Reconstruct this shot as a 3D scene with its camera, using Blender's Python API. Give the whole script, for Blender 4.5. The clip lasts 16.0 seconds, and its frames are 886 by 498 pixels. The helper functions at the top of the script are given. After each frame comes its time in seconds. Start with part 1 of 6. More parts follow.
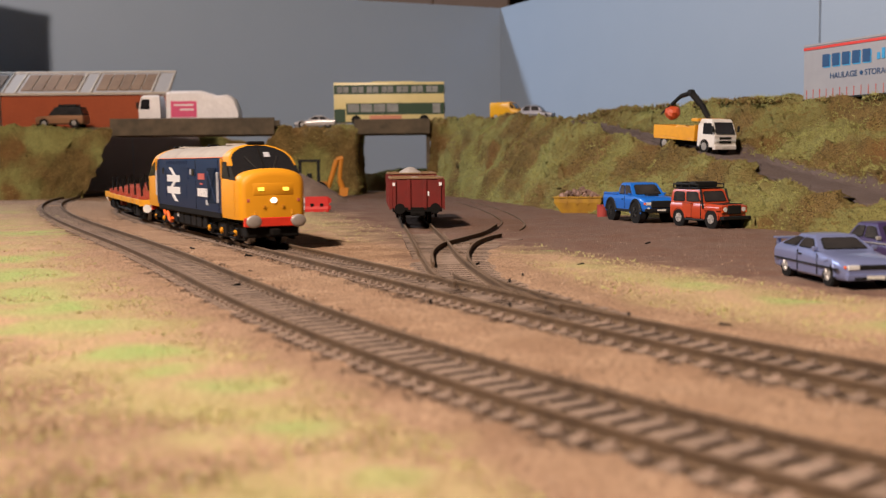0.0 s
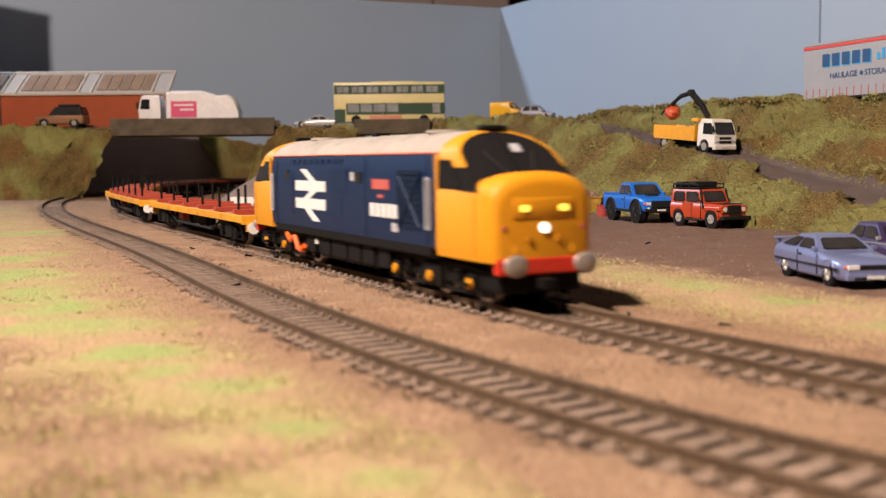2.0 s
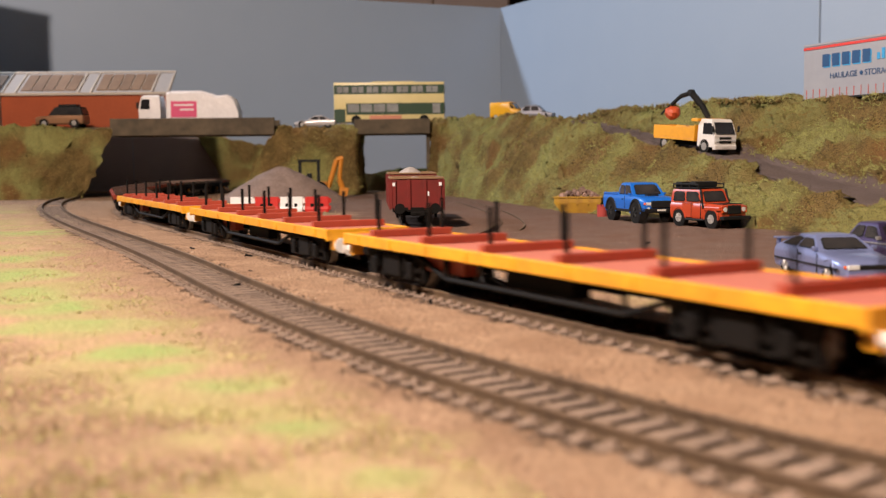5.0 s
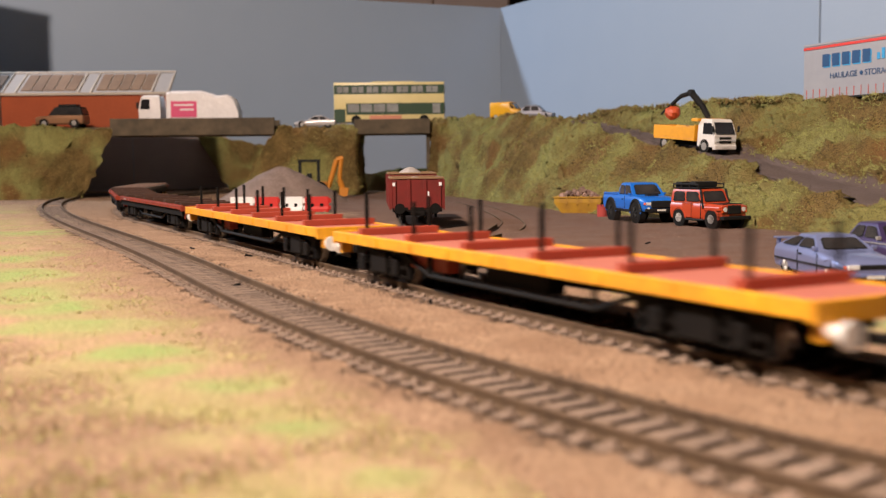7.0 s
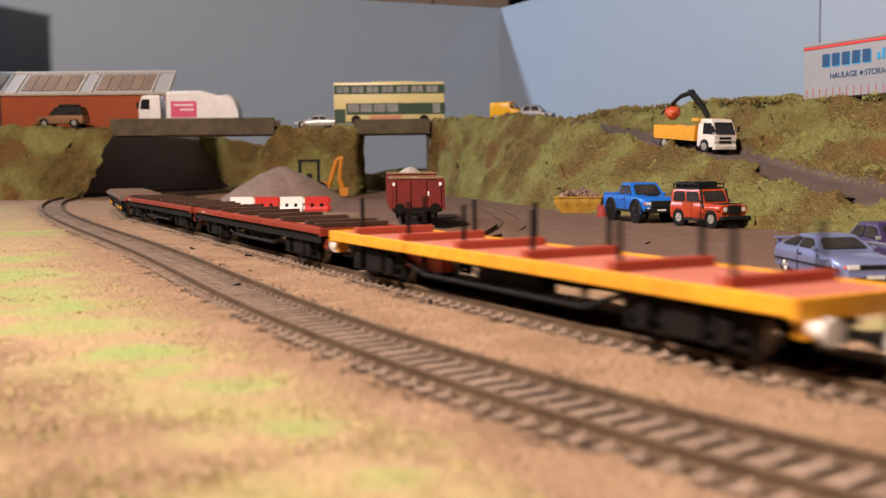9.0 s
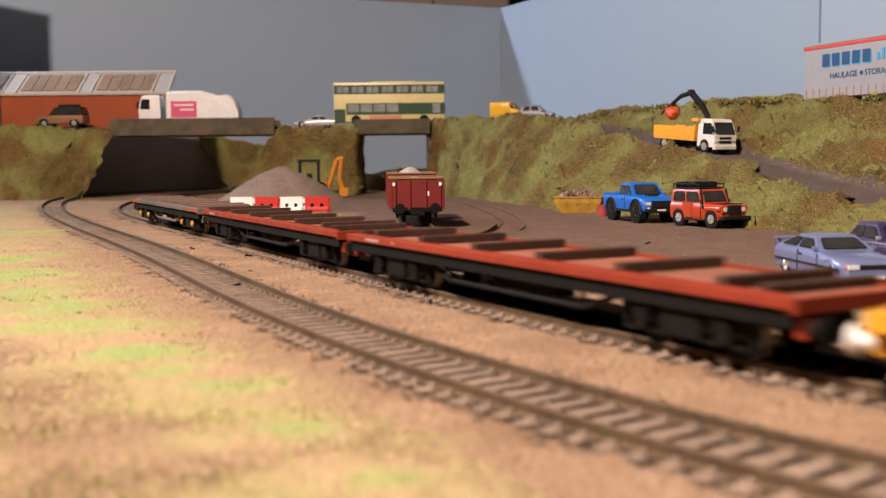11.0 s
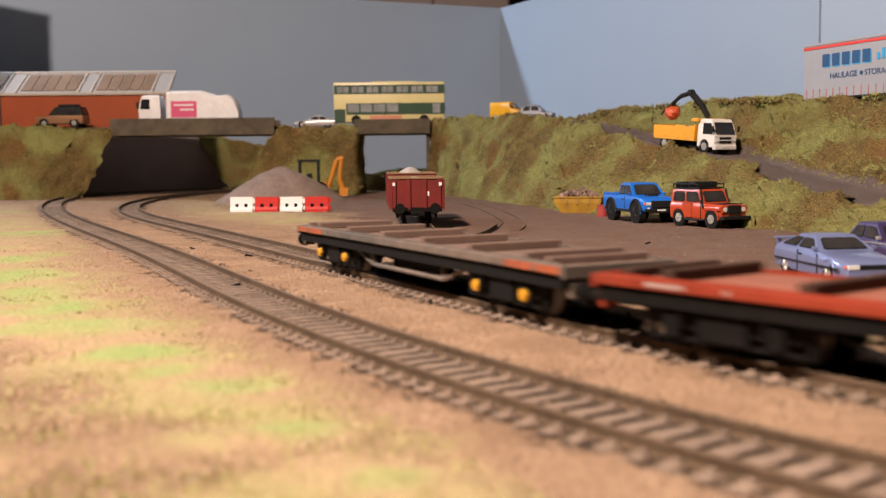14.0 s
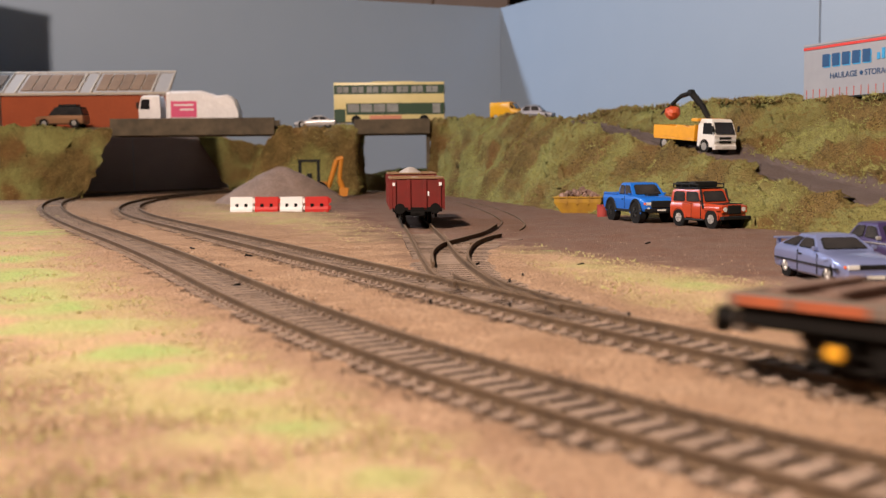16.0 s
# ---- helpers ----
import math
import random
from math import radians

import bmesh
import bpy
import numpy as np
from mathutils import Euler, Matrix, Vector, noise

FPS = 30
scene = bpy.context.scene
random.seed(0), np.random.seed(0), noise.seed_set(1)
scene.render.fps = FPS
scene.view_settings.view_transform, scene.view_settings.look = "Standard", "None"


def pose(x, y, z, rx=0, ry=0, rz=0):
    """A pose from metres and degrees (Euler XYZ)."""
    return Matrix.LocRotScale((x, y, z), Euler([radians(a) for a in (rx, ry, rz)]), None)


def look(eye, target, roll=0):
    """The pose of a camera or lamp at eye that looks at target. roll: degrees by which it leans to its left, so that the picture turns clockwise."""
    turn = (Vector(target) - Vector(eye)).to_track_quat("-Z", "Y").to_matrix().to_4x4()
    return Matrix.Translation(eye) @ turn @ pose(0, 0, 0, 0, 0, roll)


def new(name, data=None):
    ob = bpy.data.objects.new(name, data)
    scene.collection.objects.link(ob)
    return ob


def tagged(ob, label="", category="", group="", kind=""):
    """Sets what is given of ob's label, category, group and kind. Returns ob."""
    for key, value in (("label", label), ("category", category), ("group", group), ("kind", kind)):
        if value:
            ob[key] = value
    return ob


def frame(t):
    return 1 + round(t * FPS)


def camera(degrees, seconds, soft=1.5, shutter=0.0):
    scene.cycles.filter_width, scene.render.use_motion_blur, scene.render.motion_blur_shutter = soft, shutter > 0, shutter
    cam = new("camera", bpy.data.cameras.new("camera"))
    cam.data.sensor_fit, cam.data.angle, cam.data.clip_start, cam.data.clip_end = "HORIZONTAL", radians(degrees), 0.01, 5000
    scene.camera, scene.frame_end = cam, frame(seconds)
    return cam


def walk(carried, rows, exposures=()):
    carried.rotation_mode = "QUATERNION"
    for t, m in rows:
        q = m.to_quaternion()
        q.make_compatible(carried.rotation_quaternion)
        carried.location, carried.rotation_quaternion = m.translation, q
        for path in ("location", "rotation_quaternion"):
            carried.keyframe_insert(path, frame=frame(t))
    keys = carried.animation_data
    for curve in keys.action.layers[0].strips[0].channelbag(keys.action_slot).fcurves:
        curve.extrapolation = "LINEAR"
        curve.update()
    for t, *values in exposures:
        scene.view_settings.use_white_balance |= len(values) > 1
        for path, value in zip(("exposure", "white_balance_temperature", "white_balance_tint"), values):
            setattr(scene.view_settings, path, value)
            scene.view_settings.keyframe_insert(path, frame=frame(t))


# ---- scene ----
# A model railway in 4 mm scale. Shapes are written in millimetres and set down in metres.
MM = 0.001

# ---- camera ----
cam = camera(44.69, 16.0, soft=1.15, shutter=0.9)
cam.data.dof.use_dof = True
cam.data.dof.focus_distance = 0.60
cam.data.dof.aperture_fstop = 21.0
EYE = (0.0, 0.0, 0.04265)
AIM = (0.0, 1.0, 0.04265 - math.tan(radians(4.8116)))
walk(cam, [(0.0, look(EYE, AIM, -0.66)), (16.0, look(EYE, AIM, -0.66))],
     exposures=((0.0, -0.25), (0.5, -0.24), (1.5, -0.14), (2.0, -0.09), (3.0, -0.05), (8.0, -0.04), (12.0, 0.02), (14.5, 0.0), (16.0, -0.07)))

# ---- light ----
scene.view_settings.exposure = 0.0
world = bpy.data.worlds.new("room_air")
scene.world = world
world.use_nodes = True
world.node_tree.nodes["Background"].inputs[0].default_value = (1.0, 0.80, 0.74, 1)
world.node_tree.nodes["Background"].inputs[1].default_value = 0.02


def lamp(name, eye, target, size, watts, colour):
    data = bpy.data.lights.new(name, "AREA")
    data.shape, data.size, data.energy, data.color = "DISK", size, watts, colour
    ob = new(name, data)
    ob.matrix_world = look(eye, target)
    return tagged(ob, kind="structure")


lamp("room_lamp", (-0.52, -0.22, 0.98), (0.0, 0.45, 0.0), 0.10, 44.0, (1.0, 0.81, 0.69))
lamp("wall_lamp", (-1.374, 1.676, 0.821), (0.35, 1.50, 0.15), 0.08, 20.0, (0.72, 0.83, 1.0))

# ---- materials ----


def material(name, colour, rough=0.6, metal=0.0, second=None, scale=300.0, amount=0.5, bump=0.0, bump_scale=None,
             emit=0.0, vary=0.0, coat=0.0, detail=4.0, spec=0.5):
    """A node material: two colours mixed by noise at two scales, a bump, and a slight change from thing to thing."""
    m = bpy.data.materials.new(name)
    m.use_nodes = True
    n, l = m.node_tree.nodes, m.node_tree.links
    b = n["Principled BSDF"]
    b.inputs["Roughness"].default_value = rough
    b.inputs["Metallic"].default_value = metal
    b.inputs["Coat Weight"].default_value = coat
    b.inputs["Specular IOR Level"].default_value = spec
    co = n.new("ShaderNodeTexCoord")
    fine, broad = n.new("ShaderNodeTexNoise"), n.new("ShaderNodeTexNoise")
    fine.inputs["Scale"].default_value, fine.inputs["Detail"].default_value = scale, detail
    broad.inputs["Scale"].default_value, broad.inputs["Detail"].default_value = scale / 7, 3
    l.new(co.outputs["Object"], fine.inputs["Vector"])
    l.new(co.outputs["Object"], broad.inputs["Vector"])
    add = n.new("ShaderNodeMath")
    add.operation = "ADD"
    l.new(fine.outputs["Fac"], add.inputs[0])
    l.new(broad.outputs["Fac"], add.inputs[1])
    ramp = n.new("ShaderNodeMapRange")
    ramp.inputs["From Min"].default_value, ramp.inputs["From Max"].default_value = 0.78, 1.22
    l.new(add.outputs[0], ramp.inputs["Value"])
    mix = n.new("ShaderNodeMix")
    mix.data_type = "RGBA"
    second = second or tuple(c * 0.75 for c in colour)
    mix.inputs[6].default_value, mix.inputs[7].default_value = (*colour, 1), (*second, 1)
    k = n.new("ShaderNodeMath")
    k.operation = "MULTIPLY"
    k.inputs[1].default_value = amount
    l.new(ramp.outputs[0], k.inputs[0])
    l.new(k.outputs[0], mix.inputs[0])
    out = mix.outputs[2]
    if vary:
        info, hsv, r2 = n.new("ShaderNodeObjectInfo"), n.new("ShaderNodeHueSaturation"), n.new("ShaderNodeMapRange")
        r2.inputs["To Min"].default_value, r2.inputs["To Max"].default_value = 1 - vary, 1 + vary
        l.new(info.outputs["Random"], r2.inputs["Value"])
        l.new(r2.outputs[0], hsv.inputs["Value"])
        l.new(out, hsv.inputs["Color"])
        out = hsv.outputs[0]
    l.new(out, b.inputs["Base Color"])
    if bump:
        bn, bm_ = n.new("ShaderNodeTexNoise"), n.new("ShaderNodeBump")
        bn.inputs["Scale"].default_value, bn.inputs["Detail"].default_value = bump_scale or scale, 5
        bm_.inputs["Distance"].default_value = bump * MM
        l.new(co.outputs["Object"], bn.inputs["Vector"])
        l.new(bn.outputs["Fac"], bm_.inputs["Height"])
        l.new(bm_.outputs[0], b.inputs["Normal"])
    if emit:
        b.inputs["Emission Color"].default_value = (*colour, 1)
        b.inputs["Emission Strength"].default_value = emit
    return m


def zoned(name, base, zones, bump=1.0):
    """Ground: sand-brown scatter with areas of other scatter, which the mesh's zone attribute bounds and noise frays."""
    m = bpy.data.materials.new(name)
    m.use_nodes = True
    n, l = m.node_tree.nodes, m.node_tree.links
    b = n["Principled BSDF"]
    b.inputs["Roughness"].default_value = 0.95
    b.inputs["Specular IOR Level"].default_value = 0.15
    co, at = n.new("ShaderNodeTexCoord"), n.new("ShaderNodeVertexColor")
    at.layer_name = "zone"
    sep = n.new("ShaderNodeSeparateColor")
    l.new(at.outputs["Color"], sep.inputs[0])

    def noise_of(scale, detail=4.0):
        t = n.new("ShaderNodeTexNoise")
        t.inputs["Scale"].default_value, t.inputs["Detail"].default_value = scale, detail
        l.new(co.outputs["Object"], t.inputs["Vector"])
        return t.outputs["Fac"]

    def sharpen(sock, lo, hi):
        r = n.new("ShaderNodeMapRange")
        r.inputs["From Min"].default_value, r.inputs["From Max"].default_value = lo, hi
        l.new(sock, r.inputs["Value"])
        return r.outputs[0]

    def two(c1, c2, fac):
        x = n.new("ShaderNodeMix")
        x.data_type = "RGBA"
        for i, c in ((6, c1), (7, c2)):
            if isinstance(c, tuple):
                x.inputs[i].default_value = (*c, 1)
            else:
                l.new(c, x.inputs[i])
        l.new(fac, x.inputs[0])
        return x.outputs[2]

    grain, blotch, patch = noise_of(1250, 6), noise_of(45, 6), noise_of(24, 5)
    col = two(two(base[0], base[1], sharpen(blotch, 0.38, 0.62)), base[2], sharpen(grain, 0.47, 0.60))
    for i, (c1, c2, c3) in enumerate(zones):
        z = two(two(c1, c2, sharpen(patch if i != 1 else blotch, 0.36, 0.64)), c3, sharpen(grain, 0.48, 0.66))
        edge = n.new("ShaderNodeMath")
        edge.operation = "MULTIPLY_ADD"
        l.new(blotch, edge.inputs[0])
        edge.inputs[1].default_value = 1.1
        l.new(sep.outputs[i], edge.inputs[2])
        col = two(col, z, sharpen(edge.outputs[0], 0.85, 1.3))
    l.new(col, b.inputs["Base Color"])
    bmp, h = n.new("ShaderNodeBump"), n.new("ShaderNodeMath")
    h.operation = "MULTIPLY_ADD"
    l.new(grain, h.inputs[0])
    h.inputs[1].default_value = 1.0
    l.new(blotch, h.inputs[2])
    bmp.inputs["Distance"].default_value = bump * MM
    l.new(h.outputs[0], bmp.inputs["Height"])
    l.new(bmp.outputs[0], b.inputs["Normal"])
    return m


SAND = ((0.43, 0.282, 0.178), (0.33, 0.205, 0.126), (0.15, 0.09, 0.055))
GRASS = ((0.41, 0.365, 0.16), (0.50, 0.32, 0.21), (0.25, 0.20, 0.09))
YARD = ((0.20, 0.132, 0.102), (0.185, 0.105, 0.074), (0.095, 0.06, 0.046))
GREEN = ((0.32, 0.42, 0.14), (0.44, 0.385, 0.175), (0.20, 0.24, 0.08))
M_GROUND = zoned("scatter_ground", SAND, (GRASS, YARD, GREEN), 1.2)
BANKC = ((0.27, 0.18, 0.065), (0.17, 0.12, 0.042), (0.06, 0.04, 0.016))
M_BANK = zoned("flock_bank", BANKC, (((0.34, 0.33, 0.115), (0.25, 0.225, 0.075), (0.10, 0.09, 0.033)),
                                   ((0.19, 0.145, 0.13), (0.16, 0.12, 0.105), (0.12, 0.085, 0.075)),
                                   ((0.24, 0.125, 0.045), (0.20, 0.135, 0.048), (0.085, 0.052, 0.02))), 2.5)
M_SKY = material("sky_blue_board", (0.32, 0.39, 0.485), 0.6, second=(0.295, 0.365, 0.46), scale=12, bump=0.15, bump_scale=200)
M_PALE = material("pale_blue_board", (0.34, 0.41, 0.50), 0.55, second=(0.32, 0.385, 0.475), scale=12, bump=0.15, bump_scale=200)
M_RAIL = material("weathered_rail", (0.125, 0.082, 0.05), 0.85, 0.0, (0.06, 0.04, 0.026), 400, 0.7, spec=0.15)
M_RAILTOP = material("worn_rail_head", (0.15, 0.103, 0.07), 0.6, 0.0, (0.10, 0.068, 0.045), 150, 0.8, spec=0.25)
M_SLEEPER = material("sleeper_brown", (0.185, 0.135, 0.103), 0.95, second=(0.265, 0.19, 0.142), scale=330, amount=0.9, bump=0.4, bump_scale=1500, vary=0.18, spec=0.15)
M_BLACK = material("underframe_black", (0.007, 0.0065, 0.006), 0.65, second=(0.012, 0.0095, 0.008), scale=250, amount=0.6, spec=0.08)
M_STEEL = material("bright_steel", (0.6, 0.57, 0.53), 0.4, 0.3, (0.35, 0.32, 0.28), 300)
M_WHITE = material("white_paint", (0.74, 0.73, 0.73), 0.4, second=(0.68, 0.65, 0.6), scale=200, amount=0.4)
M_ROOM = material("room_brown", (0.10, 0.075, 0.06), 0.8, second=(0.07, 0.05, 0.04), scale=4)

# ---- mesh helpers ----


def box(bm, x0, x1, y0, y1, z0, z1, bevel=0.0):
    v = [bm.verts.new((x, y, z)) for z in (z0, z1) for y in (y0, y1) for x in (x0, x1)]
    fs = [bm.faces.new([v[i] for i in f]) for f in ((0, 2, 3, 1), (4, 5, 7, 6), (0, 1, 5, 4), (2, 6, 7, 3), (0, 4, 6, 2), (1, 3, 7, 5))]
    if bevel:
        es = list({e for f in fs for e in f.edges})
        bmesh.ops.bevel(bm, geom=es, offset=bevel, segments=2, profile=0.5, affect="EDGES")
    return bm


def cyl(bm, a, b, r, seg=12, r2=None):
    """A rod from a to b."""
    a, b = Vector(a), Vector(b)
    m = Matrix.Translation((a + b) / 2) @ (b - a).to_track_quat("Z", "Y").to_matrix().to_4x4()
    bmesh.ops.create_cone(bm, cap_ends=True, segments=seg, radius1=r, radius2=r if r2 is None else r2, depth=(b - a).length, matrix=m)
    return bm


def sheet(bm, pts, thick, axis):
    """A flat plate with the outline pts, thickened along axis (a vector)."""
    lo = [bm.verts.new(Vector(p)) for p in pts]
    hi = [bm.verts.new(Vector(p) + Vector(axis) * thick) for p in pts]
    n = len(pts)
    bm.faces.new(lo)
    bm.faces.new(hi[::-1])
    for i in range(n):
        bm.faces.new((lo[i], hi[i], hi[(i + 1) % n], lo[(i + 1) % n]))
    bmesh.ops.recalc_face_normals(bm, faces=bm.faces)
    return bm


def loft(bm, rings, caps=True, closed=True):
    """Joins rings of equally many points into a skin."""
    vs = [[bm.verts.new(Vector(p)) for p in r] for r in rings]
    n = len(vs[0])
    for a, b in zip(vs[:-1], vs[1:]):
        for i in range(n if closed else n - 1):
            j = (i + 1) % n
            bm.faces.new((a[i], a[j], b[j], b[i]))
    if caps:
        bm.faces.new(vs[0][::-1])
        bm.faces.new(vs[-1])
    bmesh.ops.recalc_face_normals(bm, faces=bm.faces)
    return bm


def BM():
    return bmesh.new()


def part(name, bm, mat, parent=None, label="", smooth=False, kind=""):
    """Links a bmesh, drawn in millimetres, as one mesh object under its thing."""
    bmesh.ops.scale(bm, vec=(MM, MM, MM), verts=bm.verts)
    me = bpy.data.meshes.new(name)
    bm.to_mesh(me)
    bm.free()
    for k in (mat if isinstance(mat, (list, tuple)) else (mat,)):
        me.materials.append(k)
    if smooth:
        me.polygons.foreach_set("use_smooth", [True] * len(me.polygons))
        me.set_sharp_from_angle(angle=radians(38))
    ob = new(name, me)
    if parent is not None:
        ob.parent = parent
    return tagged(ob, label, kind=kind)


def share(name, me, parent, x=0, y=0, z=0, rz=0, label=""):
    """One more object on a mesh that is already made; place in millimetres."""
    ob = new(name, me)
    ob.parent = parent
    ob.matrix_basis = pose(x * MM, y * MM, z * MM, 0, 0, rz)
    return tagged(ob, label)


def thing(name, label, category, group="", x=0, y=0, z=0, rz=0, rx=0, ry=0, kind=""):
    ob = new(name)
    ob.empty_display_size = 0.01
    ob.matrix_basis = pose(x * MM, y * MM, z * MM, rx, ry, rz)
    return tagged(ob, label, category, group, kind)


# ---- the lines of the tracks ----
class Line:
    """A plan curve by its curvature along its length, s in millimetres, fixed at s = 0."""

    def __init__(self, knots, kappa, x, y, heading):
        self.s = np.arange(knots[0], knots[-1] + 1, 5.0)
        k = np.interp(self.s, knots, kappa) / 1000
        th = np.concatenate([[0], np.cumsum((k[1:] + k[:-1]) / 2 * 5)])
        i0 = int(np.argmin(abs(self.s)))
        self.th = th - th[i0] + heading
        c, q = np.cos(self.th), np.sin(self.th)
        px = np.concatenate([[0], np.cumsum((c[1:] + c[:-1]) * 2.5)])
        py = np.concatenate([[0], np.cumsum((q[1:] + q[:-1]) * 2.5)])
        self.x, self.y = px - px[i0] + x, py - py[i0] + y

    def at(self, s, v=0.0):
        """The place and heading at s, v to the right of the way."""
        x, y, th = (float(np.interp(s, self.s, a)) for a in (self.x, self.y, self.th))
        return x + v * math.sin(th), y - v * math.cos(th), th


FAR = Line([-2300, -880, -800, -300, -100, 100, 300, 500, 700, 1400], [2.9, 2.9, 0.95, 0.80, -0.09, 0.0, 0.1, 1.45, 1.45, 1.45], -126.4, 625.1, -1.1214)
NEAR = Line([-2300, -1000, -900, -600, -300, 0, 300, 600, 900], [2.3, 2.3, 0.735, 0.351, 0.161, -0.32, 1.18, 2.6, 2.6], -119.4, 476.7, -1.1464)

# ---- the room and the back boards ----
CORNER = (108.6, 2050.0)
part("room_floor", box(BM(), -2600, 2600, -2600, 4200, -960, -900), M_ROOM, kind="structure")
part("ceiling", box(BM(), -2600, 2600, -2600, 4200, 1700, 1760), material("ceiling_cream", (0.30, 0.27, 0.24), 0.8, scale=3), kind="structure")
for nm, b in (("wall_north", (-2600, 2600, 4200, 4260)), ("wall_south", (-2600, 2600, -2660, -2600)), ("wall_east", (2600, 2660, -2600, 4200)), ("wall_west", (-2660, -2600, -2600, 4200))):
    part(nm, box(BM(), *b, -900, 1700), M_ROOM, kind="structure")


def back_board(name, angle, length, top, mat, label, start=0.0):
    t = thing(name, label, "backscene", x=CORNER[0], y=CORNER[1], rz=angle)
    part("board", box(BM(), start, start + length, 0, 9, -60, top, 0.6), mat, t)
    return t


back_board("back_board", 180 + 25.46, 1500, 321, M_SKY, "grey-blue painted plywood back board of the layout")
side_board = back_board("side_board", -64.54, 810, 321, M_SKY, "sky-blue painted plywood side board meeting it in a corner")
back_board("side_board", -64.54, 700, 330, M_PALE, "paler blue side board with filler at its joint", 813.0)
t = thing("baseboard", "wooden baseboard under the whole model railway", "baseboard", kind="structure")
part("board_top", box(BM(), -1500, 900, -260, 2300, -60, -14), material("plywood", (0.34, 0.24, 0.14), 0.7, scale=20), t)


# ---- ground ----
def poly_dist(pts, x, y):
    """Signed distance to a closed outline, positive inside."""
    best, inside, n = 1e9, False, len(pts)
    for i in range(n):
        (ax, ay), (bx, by) = pts[i], pts[(i + 1) % n]
        dx, dy = bx - ax, by - ay
        k = max(0.0, min(1.0, ((x - ax) * dx + (y - ay) * dy) / (dx * dx + dy * dy)))
        best = min(best, math.hypot(x - ax - k * dx, y - ay - k * dy))
        if (ay > y) != (by > y) and x < (bx - ax) * (y - ay) / (by - ay) + ax:
            inside = not inside
    return best if inside else -best


GRASS_FRONT = [(-460, 1150), (-288, 800), (-180, 512), (-90, 324), (-48, 248), (-26, 208), (-2, 165), (12, 136), (16, 100), (-100, 60), (-700, 300), (-900, 1300)]
GRASS_MID = [(-300, 1290), (-200, 900), (-84, 715), (-41, 589), (-30, 640), (-75, 800), (-110, 935), (-200, 1010), (-262, 1250)]
GRASS_RIGHT = [(40, 555), (62, 500), (90, 420), (118, 350), (150, 310), (190, 290), (330, 300), (330, 262), (135, 232), (109, 250), (72, 318), (50, 415), (38, 500)]
YARD_LINE = [(-41, 590), (-28, 600), (-10, 480), (30, 540), (44, 520), (75, 470), (100, 400), (130, 340), (200, 300), (420, 300), (420, 650), (-10, 1440), (-110, 1440), (-262, 1260), (-190, 1000), (-105, 935), (-70, 790)]
DIRT_SPOTS = [(-62, 178, 26), (-88, 206, 34), (-52, 152, 26), (-120, 250, 34), (-24, 128, 12)]
GREEN_SPOTS = [(-101, 294, 30), (-72, 254, 24), (-137, 362, 36), (-41, 215, 20), (-22, 179, 14), (-7, 150, 10), (-203, 513, 50), (-58, 232, 16), (-118, 325, 26), (-165, 430, 40), (-260, 700, 60), (65, 470, 16), (88, 370, 20), (130, 280, 24), (52, 520, 12), (108, 330, 18), (165, 275, 22)]


SIDING = [(38, 300), (29, 325), (20, 350), (14, 375), (8, 400), (5, 425), (4, 450), (4, 480), (5, 510), (8, 535), (12, 560), (20, 585), (-2, 500), (-6, 560), (-9, 610), (-13, 650)]
TRK = np.array([ln.at(s)[:2] for ln in (FAR, NEAR) for s in range(-700, 620, 8)] + [(a + (c - a) * k / 3, b + (d - b) * k / 3) for (a, b), (c, d) in zip(SIDING[:-1], SIDING[1:]) for k in range(3) if d > b]).T


